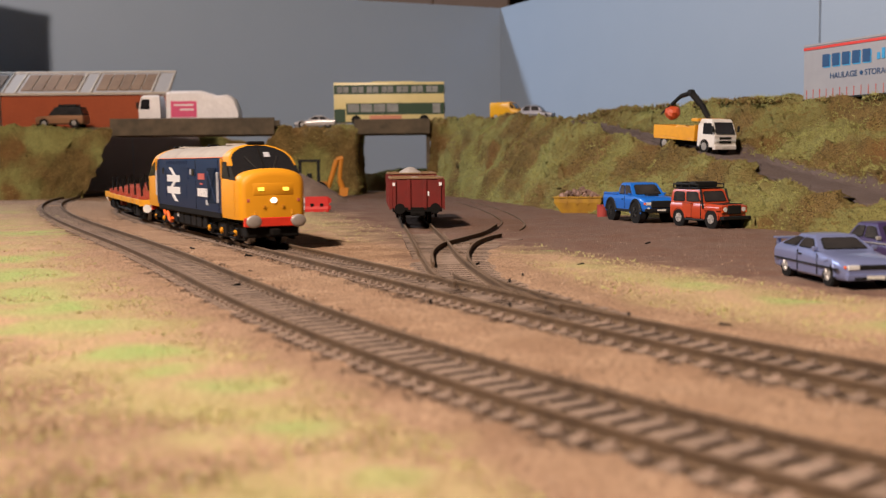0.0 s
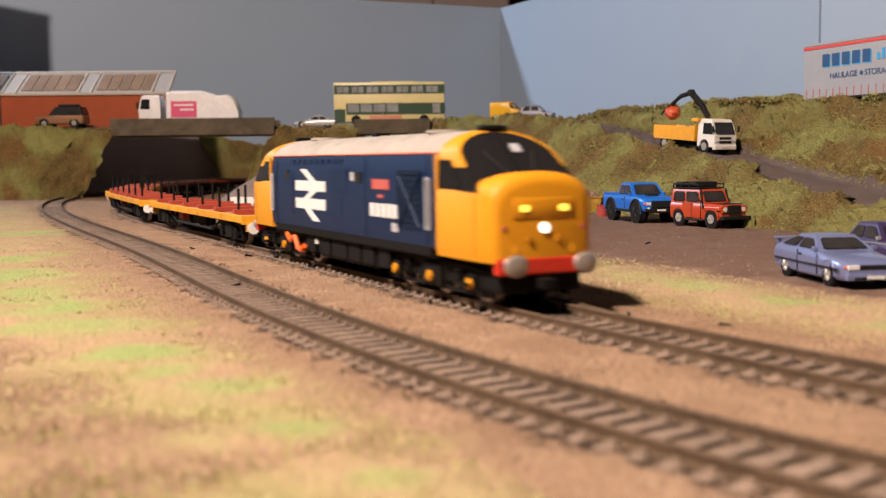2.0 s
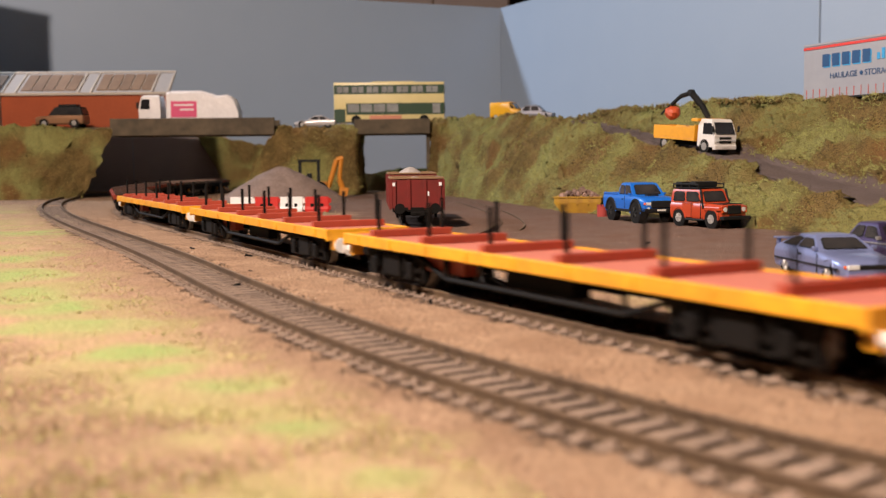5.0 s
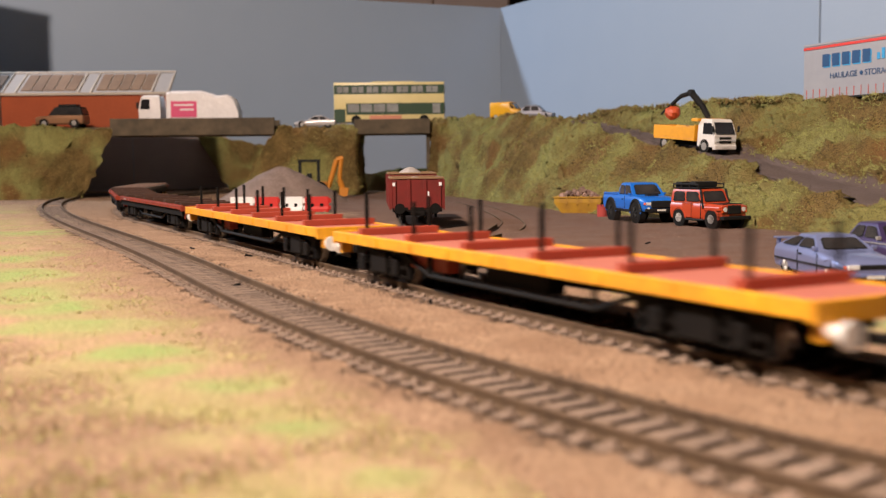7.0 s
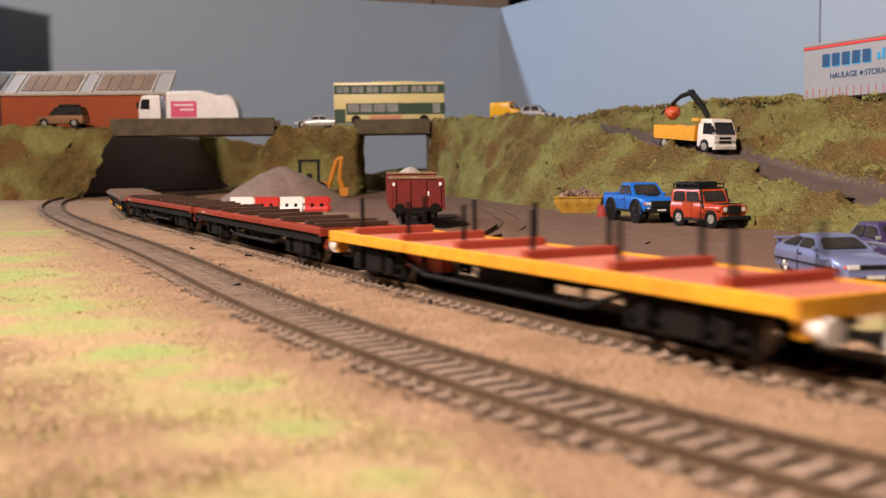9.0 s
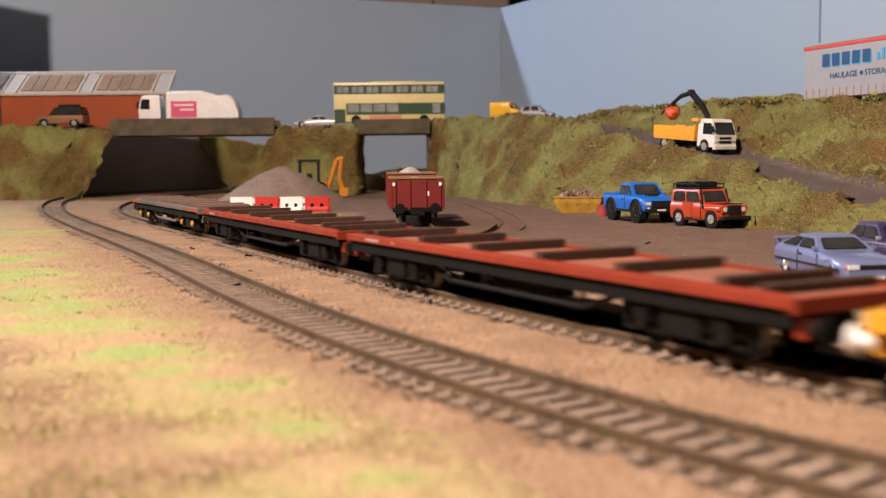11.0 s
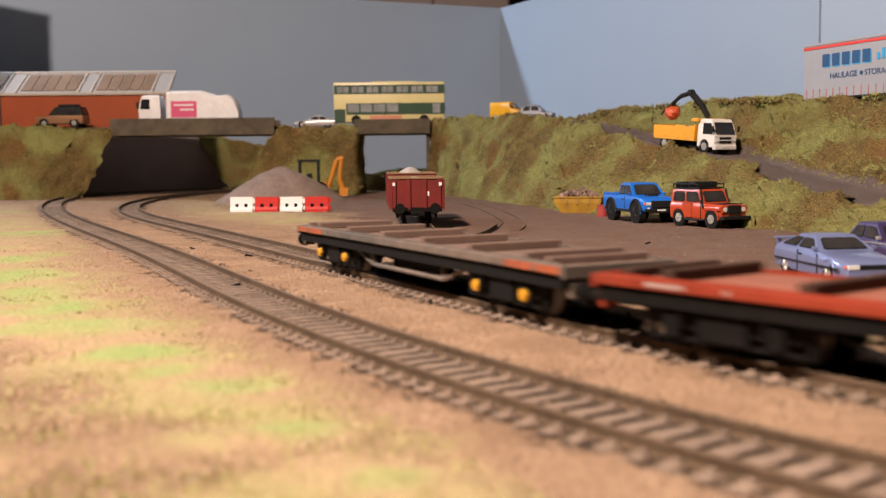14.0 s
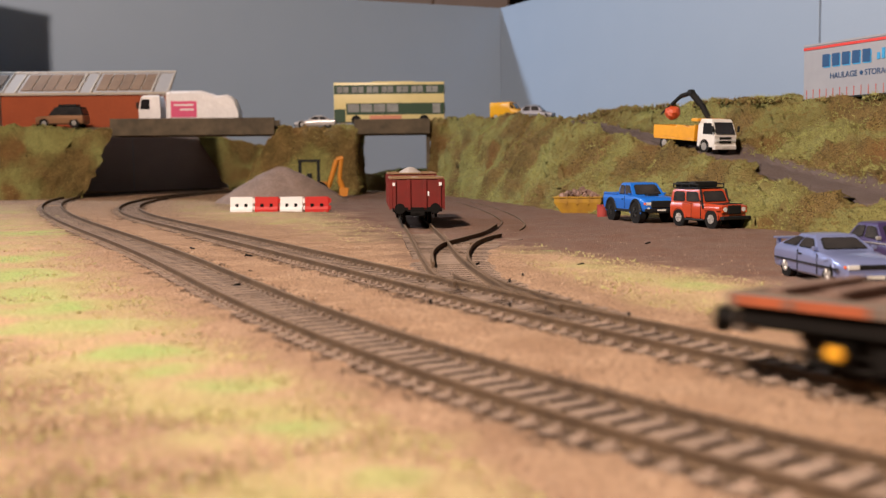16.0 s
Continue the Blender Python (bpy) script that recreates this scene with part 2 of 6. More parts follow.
def ground_mesh(name, x0, x1, y0, y1, step):
    nx, ny = int((x1 - x0) / step) + 1, int((y1 - y0) / step) + 1
    vs, fs, zone = [], [], []
    for j in range(ny):
        for i in range(nx):
            x, y = x0 + i * step, y0 + j * step
            z = -2.95 + 0.5 * noise.noise((x / 14, y / 14, 0)) + 0.6 * noise.noise((x / 60, y / 60, 3))
            g = max(poly_dist(GRASS_FRONT, x, y), poly_dist(GRASS_MID, x, y), poly_dist(GRASS_RIGHT, x, y))
            w = 0.13 * max(60.0, y) + 9
            ga = max(0.0, min(1.0, 0.5 + g / w))
            ga *= 1 - 0.85 * max([0.0] + [1 - (math.hypot(x - a, y - b) / r) ** 2 for a, b, r in DIRT_SPOTS if abs(x - a) < r])
            ya = max(0.0, min(1.0, 0.5 + poly_dist(YARD_LINE, x, y) / w))
            dtr = float(np.min(np.hypot(TRK[0] - x, TRK[1] - y)))
            sunk = max(0.0, min(1.0, (16.5 - dtr) / 4))
            z += (-3.9 - z) * sunk
            z += 0.8 * max(0.0, min(1.0, (dtr - 12) / 3)) * max(0.0, min(1.0, (34 - dtr) / 14)) * (0.9 + 1.4 * noise.noise((x / 9, y / 9, 5)))
            gr = max([0.0] + [1 - math.hypot(x - a, y - b) / r for a, b, r in GREEN_SPOTS if abs(x - a) < r]) * ga
            z += 1.2 * ga * (1 - sunk) * (0.5 + noise.noise((x / 22, y / 22, 7)))
            vs.append((x * MM, y * MM, z * MM))
            zone.append((ga, ya, min(1.0, gr * 1.2), 1.0))
    for j in range(ny - 1):
        for i in range(nx - 1):
            a = j * nx + i
            fs.append((a, a + 1, a + nx + 1, a + nx))
    me = bpy.data.meshes.new(name)
    me.from_pydata(vs, [], fs)
    col = me.color_attributes.new("zone", "FLOAT_COLOR", "POINT")
    col.data.foreach_set("color", [c for q in zone for c in q])
    me.polygons.foreach_set("use_smooth", [True] * len(me.polygons))
    me.materials.append(M_GROUND)
    return tagged(new(name, me), "sand-brown scatter ground with dyed grass and a grey yard", "ground", kind="structure")


ground_mesh("ground", -760, 460, -240, 2000, 7.0)


# ---- banks ----
def bank_mesh(name, rows, label, rough=5.0, cols=60, per=10, zone_of=None, fray=0.5):
    """A bank drawn through sections: each row of places is a line along the bank, from its foot up and over."""
    def along(pts, k):
        u = k * (len(pts) - 1)
        i = min(int(u), len(pts) - 2)
        a, b = Vector(pts[i]), Vector(pts[i + 1])
        return a.lerp(b, u - i)
    lines = []
    for r, q in zip(rows[:-1], rows[1:]):
        for k in range(per):
            lines.append([along(r, c / cols).lerp(along(q, c / cols), k / per) for c in range(cols + 1)])
    lines.append([along(rows[-1], c / cols) for c in range(cols + 1)])
    vs, zone, nr = [], [], len(lines)
    for j, ln in enumerate(lines):
        for c, p in enumerate(ln):
            flat, zn = zone_of(j / per, c / cols, p) if zone_of else (0.0, (0, 0, 0))
            d = rough * (1 - flat)
            q = p + Vector((noise.noise(p / 26), noise.noise(p / 26 + Vector((9, 0, 0))), noise.noise(p / 20 + Vector((0, 9, 0))))) * d
            q += Vector((noise.noise(p / 7), noise.noise(p / 7 + Vector((5, 0, 0))), 1.2 * noise.noise(p / 6))) * d * fray
            green = max(0.0, min(1.0, 0.6 + 1.3 * noise.noise(p / 55 + Vector((3, 3, 3)))))
            rust = max(0.0, min(1.0, 0.02 + 1.2 * noise.noise(p / 40 + Vector((8, 1, 2)))))
            vs.append(q * MM)
            zone.append((max(zn[0], green * (1 - zn[1])), zn[1], max(zn[2], rust * (1 - zn[1])), 1.0))
    n = cols + 1
    fs = [(j * n + c, j * n + c + 1, (j + 1) * n + c + 1, (j + 1) * n + c) for j in range(nr - 1) for c in range(cols)]
    me = bpy.data.meshes.new(name)
    me.from_pydata([tuple(v) for v in vs], [], fs)
    col = me.color_attributes.new("zone", "FLOAT_COLOR", "POINT")
    col.data.foreach_set("color", [c for q in zone for c in q])
    me.polygons.foreach_set("use_smooth", [True] * len(me.polygons))
    me.materials.append(M_BANK)
    return tagged(new(name, me), label, "embankment", kind="structure")


# lines along the bank, from the small bridge forward
FOOT = [(-19, 1398, -6), (14, 1280, -6), (48, 1140, -6), (78, 1010, -6), (100, 905, -6), (128, 850, -6), (178, 740, -6), (200, 630, -6), (222, 540, -6), (330, 400, -6)]
RAMP_LOW_EDGE = [(-19, 1422, 88), (26, 1390, 93), (66, 1290, 91), (100, 1190, 86), (128, 1090, 76), (168, 960, 58), (200, 800, 39), (218, 672, 23), (240, 578, 11), (350, 440, 2)]
RAMP_INNER = [(-19, 1470, 90), (36, 1420, 92), (78, 1310, 90), (112, 1205, 85), (136, 1110, 76), (174, 966, 58), (207, 806, 39), (225, 680, 23), (246, 584, 11), (356, 444, 2)]
RAMP_TOP_EDGE = [(-19, 1530, 90), (50, 1480, 91), (110, 1380, 90), (146, 1270, 85), (168, 1170, 78), (204, 1010, 60), (240, 850, 42), (258, 735, 26), (282, 640, 14), (390, 500, 4)]
CREST = [(-14, 1640, 89), (80, 1640, 89), (150, 1560, 88), (190, 1420, 88), (184, 1230, 91), (222, 1060, 89), (262, 930, 88), (300, 880, 84), (336, 800, 83), (450, 640, 86)]
BACK = [(40, 1700, 40), (110, 1700, 60), (190, 1640, 80), (240, 1480, 88), (290, 1310, 90), (330, 1130, 90), (370, 1000, 90), (410, 930, 84), (450, 850, 83), (560, 700, 86)]


def right_zone(j, c, p):
    on_road = j >= 1.9 and j <= 3.1 and c > 0.22
    return (0.85 if on_road else (0.5 if j <= 0.15 else 0.0)), (0, 1.0 if on_road else 0.0, 0)


bank_mesh("embankment_right", [FOOT, RAMP_LOW_EDGE, RAMP_INNER, RAMP_TOP_EDGE, CREST, BACK], "high flock-covered embankment with a gravel ramp climbing along it", 8.5, 170, 16, right_zone, 0.5)
bank_mesh("embankment_left", [[(-800, 1300, -6), (-560, 1335, -6), (-456, 1368, -6)], [(-800, 1345, 86), (-565, 1372, 88), (-421, 1392, 84)],
                              [(-800, 1380, 88), (-560, 1410, 88), (-419, 1425, 84)], [(-800, 1700, 88), (-560, 1700, 88), (-430, 1520, 82)]], "flock-covered embankment beside the road bridge", 7.0, 80, 14, None, 0.6)
bank_mesh("embankment_middle", [[(-232, 1500, -6), (-266, 1375, -6), (-190, 1366, -6), (-108, 1378, -6), (-107, 1500, -6)], [(-212, 1490, 80), (-216, 1410, 82), (-180, 1402, 83), (-109, 1398, 84), (-108, 1500, 84)],
                                [(-205, 1485, 84), (-205, 1425, 84), (-170, 1420, 84), (-112, 1420, 84), (-111, 1495, 84)], [(-200, 1470, 84), (-190, 1450, 84), (-160, 1450, 84), (-125, 1450, 84), (-120, 1480, 84)]], "flock-covered bank between the two bridges", 6.0, 90, 14, None, 0.65)
bank_mesh("shrub_bank", [[(-338, 1712, -6), (-200, 1720, -6)], [(-394, 1732, 88), (-285, 1735, 66), (-200, 1735, 58)], [(-390, 1790, 80), (-200, 1790, 50)]], "brown shrub-covered bank in the shade behind the bridge", 6.0, 40, 10)

bank_mesh("shrub_row", [[(-160, 1540, -6), (20, 1545, -6)], [(-160, 1552, 18), (-100, 1552, 24), (-40, 1552, 30), (20, 1552, 20)], [(-160, 1570, 14), (20, 1570, 14)]], "low green shrubs behind the small bridge", 4.0, 40, 8)

M_CONC = material("stained_concrete", (0.115, 0.085, 0.052), 0.85, second=(0.055, 0.042, 0.026), scale=90, amount=0.9, bump=0.4, bump_scale=500)
M_DARK = material("dark_card", (0.42, 0.365, 0.35), 0.9, second=(0.33, 0.285, 0.27), scale=30)
t = thing("road_bridge", "wide low road bridge with a stained grey concrete beam", "bridge", x=-320, y=1402, rz=4)
part("parapet", box(BM(), -106, 103, -4, 5, 76, 98, 0.8), M_CONC, t)
part("parapet", box(BM(), -106, 103, 94, 100, 76, 98, 0.8), M_CONC, t)
part("deck", box(BM(), -112, 104, 5.3, 93.7, 76, 88), M_CONC, t)
t = thing("small_bridge", "narrow concrete road bridge over the siding", "bridge", x=-63, y=1404, rz=1)
part("parapet", box(BM(), -50, 48, -4, 5, 75, 94, 0.8), M_CONC, t)
part("deck", box(BM(), -50, 48, 5.3, 100, 75, 88), M_CONC, t)
part("abutment", box(BM(), -49.5, -45, 5.4, 90, -6, 74.8), M_CONC, t)
part("abutment", box(BM(), 43, 47.5, 5.4, 90, -6, 74.8), M_CONC, t)
t = thing("dark_screen", "dark grey card screen behind the bridge", "screen", x=-450, y=1725, rz=14)
part("panel", box(BM(), -190, -41, 0, 4, -10, 92), M_DARK, t)
part("panel", box(BM(), -40, 105, 0, 4, -10, 92), M_DARK, t)
part("batten", box(BM(), -190, 105, 4.3, 12, 84, 92), M_DARK, t)
t = thing("upper_road", "grey road along the top of the embankment", "road", kind="structure")
part("road_slab", box(BM(), -800, -440, 1425, 1600, 80, 88.5), M_CONC, t)


# ---- track ----
def rail_mesh(name, line, s0, s1, v, parent, flare=0.0, label=""):
    """A rail: foot, web and head, swept along the line at v."""
    prof = [(-1.1, -2.6), (1.1, -2.6), (0.35, -2.2), (0.35, -0.9), (0.6, -0.8), (0.6, -0.1), (0.45, 0), (-0.45, 0), (-0.6, -0.1), (-0.6, -0.8), (-0.35, -0.9), (-0.35, -2.2)]
    bm, rings, n = BM(), [], max(2, int((s1 - s0) / 10))
    for i in range(n + 1):
        s = s0 + (s1 - s0) * i / n
        x, y, th = line.at(s, v)
        rings.append([(x + a * math.sin(th), y - a * math.cos(th), z) for a, z in prof])
    loft(bm, rings)
    for f in bm.faces:
        if f.normal.z > 0.9 and all(q.co.z > -0.05 for q in f.verts):
            f.material_index = 1
    return part(name, bm, [M_RAIL, M_RAILTOP], parent, label)


def sleeper_shape(length, width=3.9):
    bm = BM()
    box(bm, -width / 2, width / 2, -length / 2, length / 2, -4.4, -2.45, 0.2)
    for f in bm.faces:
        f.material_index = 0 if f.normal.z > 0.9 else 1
    for y in (-8.75, 9.7):
        for s in (-1, 1):
            box(bm, -1.0, 1.0, y + s * 1.5 - 0.55, y + s * 1.5 + 0.55, -2.6, -1.7)
    return bm


# the sides of the sleepers, a darker brown than their tops
M_SIDE = material("dark_sleeper_side", (0.055, 0.038, 0.028), 0.95, second=(0.11, 0.075, 0.053), scale=500, spec=0.1)
M_BED = material("ballast_bed", (0.095, 0.066, 0.047), 0.95, second=(0.19, 0.13, 0.09), scale=700, amount=1.0, bump=0.8, bump_scale=900, spec=0.1)


def bed_strip(line, s0, s1, half, parent):
    """The darker ballast in which the sleepers lie."""
    bm, rows, n = BM(), [], int((s1 - s0) / 6)
    for i in range(n + 1):
        s = s0 + (s1 - s0) * i / n
        row = []
        for k in (-1, -0.6, 0, 0.6, 1):
            w = half * (1 + 0.10 * noise.noise((s / 5, k * 3, 2)))
            x, y, _ = line.at(s, k * w)
            row.append((x, y, -3.25 if abs(k) < 1 else -3.8))
        rows.append(row)
    loft(bm, rows, caps=False, closed=False)
    return part("ballast_bed", bm, M_BED, parent)


def track(name, line, s0, s1, label, near):
    t = thing(name, label, "railway track", "tracks", kind="")
    for v in (-9.7, 8.75):
        rail_mesh("rail", line, s0, s1, v, t)
    bed_strip(line, s0 + 1, s1 - 1, 14.5, t)
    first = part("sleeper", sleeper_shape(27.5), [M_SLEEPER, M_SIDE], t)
    me, s, done, rest = first.data, s0 + 3, 0, []
    while s < s1:
        x, y, th = line.at(s)
        jig = 1.2 * noise.noise((s * 0.7, 3, 1))
        if near[0] < s < near[1]:
            ob = first if not done else share("sleeper", me, t)
            ob.matrix_basis = pose(x * MM, y * MM, 0, 0, 0, math.degrees(th) + jig)
            done += 1
        else:
            rest.append((x, y, th))
        s += 6.5
    bm = BM()
    for x, y, th in rest:
        c, q = math.cos(th), math.sin(th)
        v = [bm.verts.new((x + a * c - b * q, y + a * q + b * c, z)) for z in (-4.4, -2.55) for a, b in ((-1.95, -13.7), (1.95, -13.7), (1.95, 13.7), (-1.95, 13.7))]
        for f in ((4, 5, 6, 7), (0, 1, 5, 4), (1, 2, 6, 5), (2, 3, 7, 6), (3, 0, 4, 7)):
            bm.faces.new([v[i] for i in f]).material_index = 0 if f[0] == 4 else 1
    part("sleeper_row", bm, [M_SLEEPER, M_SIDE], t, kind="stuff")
    return t


track("main_track", FAR, -1500, 900, "curving main line track with rust-brown rails and sleepers", (-400, 540))
track("near_track", NEAR, -1500, 700, "outer curving main line track in brown ballast", (-420, 460))


# ---- the train ----
M_YEL = material("cab_yellow", (0.64, 0.27, 0.009), 0.52, second=(0.59, 0.245, 0.009), scale=150, amount=0.5, spec=0.3)
M_WYEL = material("wagon_yellow", (0.78, 0.36, 0.015), 0.5, second=(0.40, 0.15, 0.02), scale=260, amount=0.45)
M_BLUE = material("rail_blue", (0.004, 0.016, 0.054), 0.45, second=(0.005, 0.019, 0.06), scale=120, amount=0.6, spec=0.22)
M_BLUED = material("shaded_blue_grille", (0.0025, 0.009, 0.028), 0.6, second=(0.0035, 0.012, 0.034), scale=200, spec=0.15)
M_ROOF = material("roof_grey", (0.37, 0.33, 0.29), 0.8, second=(0.29, 0.255, 0.22), scale=90, amount=0.8, spec=0.2, bump=0.15, bump_scale=700)
M_GLASS = material("dark_glazing", (0.010, 0.010, 0.011), 0.22, second=(0.018, 0.016, 0.016), scale=60, spec=0.3)
M_RED = material("beam_red", (0.62, 0.03, 0.012), 0.4, second=(0.5, 0.03, 0.015), scale=200)
M_ORANGE = material("hose_orange", (0.80, 0.13, 0.01), 0.4, second=(0.6, 0.09, 0.01), scale=300)
M_BUFFER = material("buffer_grey", (0.36, 0.31, 0.27), 0.45, 0.4, (0.25, 0.2, 0.17), 300)
M_LAMP = material("lit_marker", (1.0, 0.78, 0.10), 0.3, emit=1.6)
M_HEAD = material("lit_headlight", (1.0, 0.96, 0.86), 0.3, emit=2.2)
M_LETTER = material("faded_lettering", (0.34, 0.24, 0.21), 0.6)
M_GREYLINE = material("grey_handrail", (0.45, 0.45, 0.47), 0.4)
M_YELD = material("grimy_yellow", (0.42, 0.17, 0.012), 0.6, spec=0.2)
M_TRIMGREY = material("wiper_grey", (0.03, 0.028, 0.026), 0.7, spec=0.1)
M_NAME = material("nameplate_red", (0.42, 0.05, 0.04), 0.5, second=(0.5, 0.16, 0.13), scale=900, amount=0.6)
VEH, WHEELS = [], []


def skin_section(full):
    """Right half of the body's cross-section, from sole to crown."""
    low = [(17.2, 15.2), (17.6, 19.0), (17.6, 33.0), (17.2, 40.0), (16.4, 44.4)]
    top = [(15.4, 46.0), (13.2, 47.9), (10.0, 49.5), (5.5, 50.8), (0.0, 51.3)]
    return low + top if full else low


def mirror(half):
    return half + [(-y, z) for y, z in half[::-1] if y > 0]


def wheelset(parent, x, r, rim):
    w = part("wheelset", cyl(BM(), (0, -9.6, 0), (0, 9.6, 0), 1.0, 8), M_BLACK, parent)
    w.matrix_basis = pose(x * MM, 0, r * MM)
    for y in (-1, 1):
        bm = cyl(BM(), (0, y * 7.2, 0), (0, y * 9.5, 0), r, 28)
        cyl(bm, (0, y * 7.0, 0), (0, y * 7.9, 0), r + 0.6, 28)
        for f in bm.faces:
            f.material_index = 1 if abs(f.normal.y) < 0.5 else 0
        for k in range(8):
            a = k * math.pi / 4
            cyl(bm, (0.75 * r * math.cos(a), y * 9.4, 0.75 * r * math.sin(a)), (0.2 * r * math.cos(a), y * 9.7, 0.2 * r * math.sin(a)), 0.35, 6)
        rimb = cyl(BM(), (0, y * 9.45, 0), (0, y * 9.75, 0), r - 0.15, 28)
        cyl(rimb, (0, y * 9.5, 0), (0, y * 9.85, 0), r - 1.5, 28)
        for f in rimb.faces:
            c = f.calc_center_median()
            f.material_index = 1 if math.hypot(c.x, c.z) < r - 1.6 and abs(c.y) > 9.8 else 0
        for f in rimb.faces:
            if abs(f.calc_center_median().y) > 9.8:
                f.material_index = 1
        b = part("wheel", bm, [M_BLACK, M_STEEL], w)
        part("tyre", rimb, [rim, M_BLACK], w)
        b.parent = w
    WHEELS.append((w, r))
    return w


def bogie(parent, x, axles, r, boxes, rim, side=M_BLACK):
    half = max(abs(a) for a in axles) + 9
    bm = BM()
    for y in (-1, 1):
        sheet(bm, [(-half, y * 13.4, 7.5), (-half + 5, y * 13.4, 5.2), (half - 5, y * 13.4, 5.2), (half, y * 13.4, 7.5), (half, y * 13.4, 10.2), (8, y * 13.4, 11.4), (-8, y * 13.4, 11.4), (-half, y * 13.4, 10.2)], 1.6, (0, -y, 0))
        for a in axles:
            box(bm, a - 2.2, a + 2.2, y * 14.2 - 0.9, y * 14.2 + 0.9, 3.4, 8.6, 0.3)
        for a in (-half * 0.5, half * 0.5):
            for dz in range(4):
                cyl(bm, (a, y * 14.2, 5.6 + dz * 1.1), (a, y * 14.2, 6.1 + dz * 1.1), 1.5, 10)
        box(bm, -6.5, 6.5, y * 14.0 - 0.8, y * 14.0 + 0.8, 3.2, 10.5, 0.3)
        for a in axles:
            for d in (-1, 1):
                box(bm, a + d * (r + 1.2) - 0.7, a + d * (r + 1.2) + 0.7, y * 12.4 - 0.8, y * 12.4 + 0.8, 2.4, 9.0)
        cyl(bm, (-half + 3, y * 13.2, 2.9), (half - 3, y * 13.2, 2.9), 0.5, 6)
    box(bm, -half + 2, half - 2, -11.6, 11.6, 9.3, 11.0)
    b = part("bogie", bm, side, parent)
    b.matrix_basis = pose(x * MM, 0, 0)
    for a in axles:
        wheelset(b, a, r, rim)
    for a, m in boxes:
        for y in (-1, 1):
            bm = BM()
            cyl(bm, (a, y * 14.9, 6.0), (a, y * 15.9, 6.0), 1.7, 16)
            cyl(bm, (a, y * 15.8, 6.0), (a, y * 16.2, 6.0), 1.1, 12)
            part("axlebox", bm, m, b, "yellow axlebox cover")
    return b


def buffer_part(parent, x, y, z, way, mat, r=3.6):
    bm = cyl(BM(), (x, y, z), (x + way * 4.2, y, z), 1.7, 12)
    a = cyl(bm, (x + way * 4.2, y, z), (x + way * 5.2, y, z), r, 20)
    return part("buffer", a, mat, parent, smooth=True)


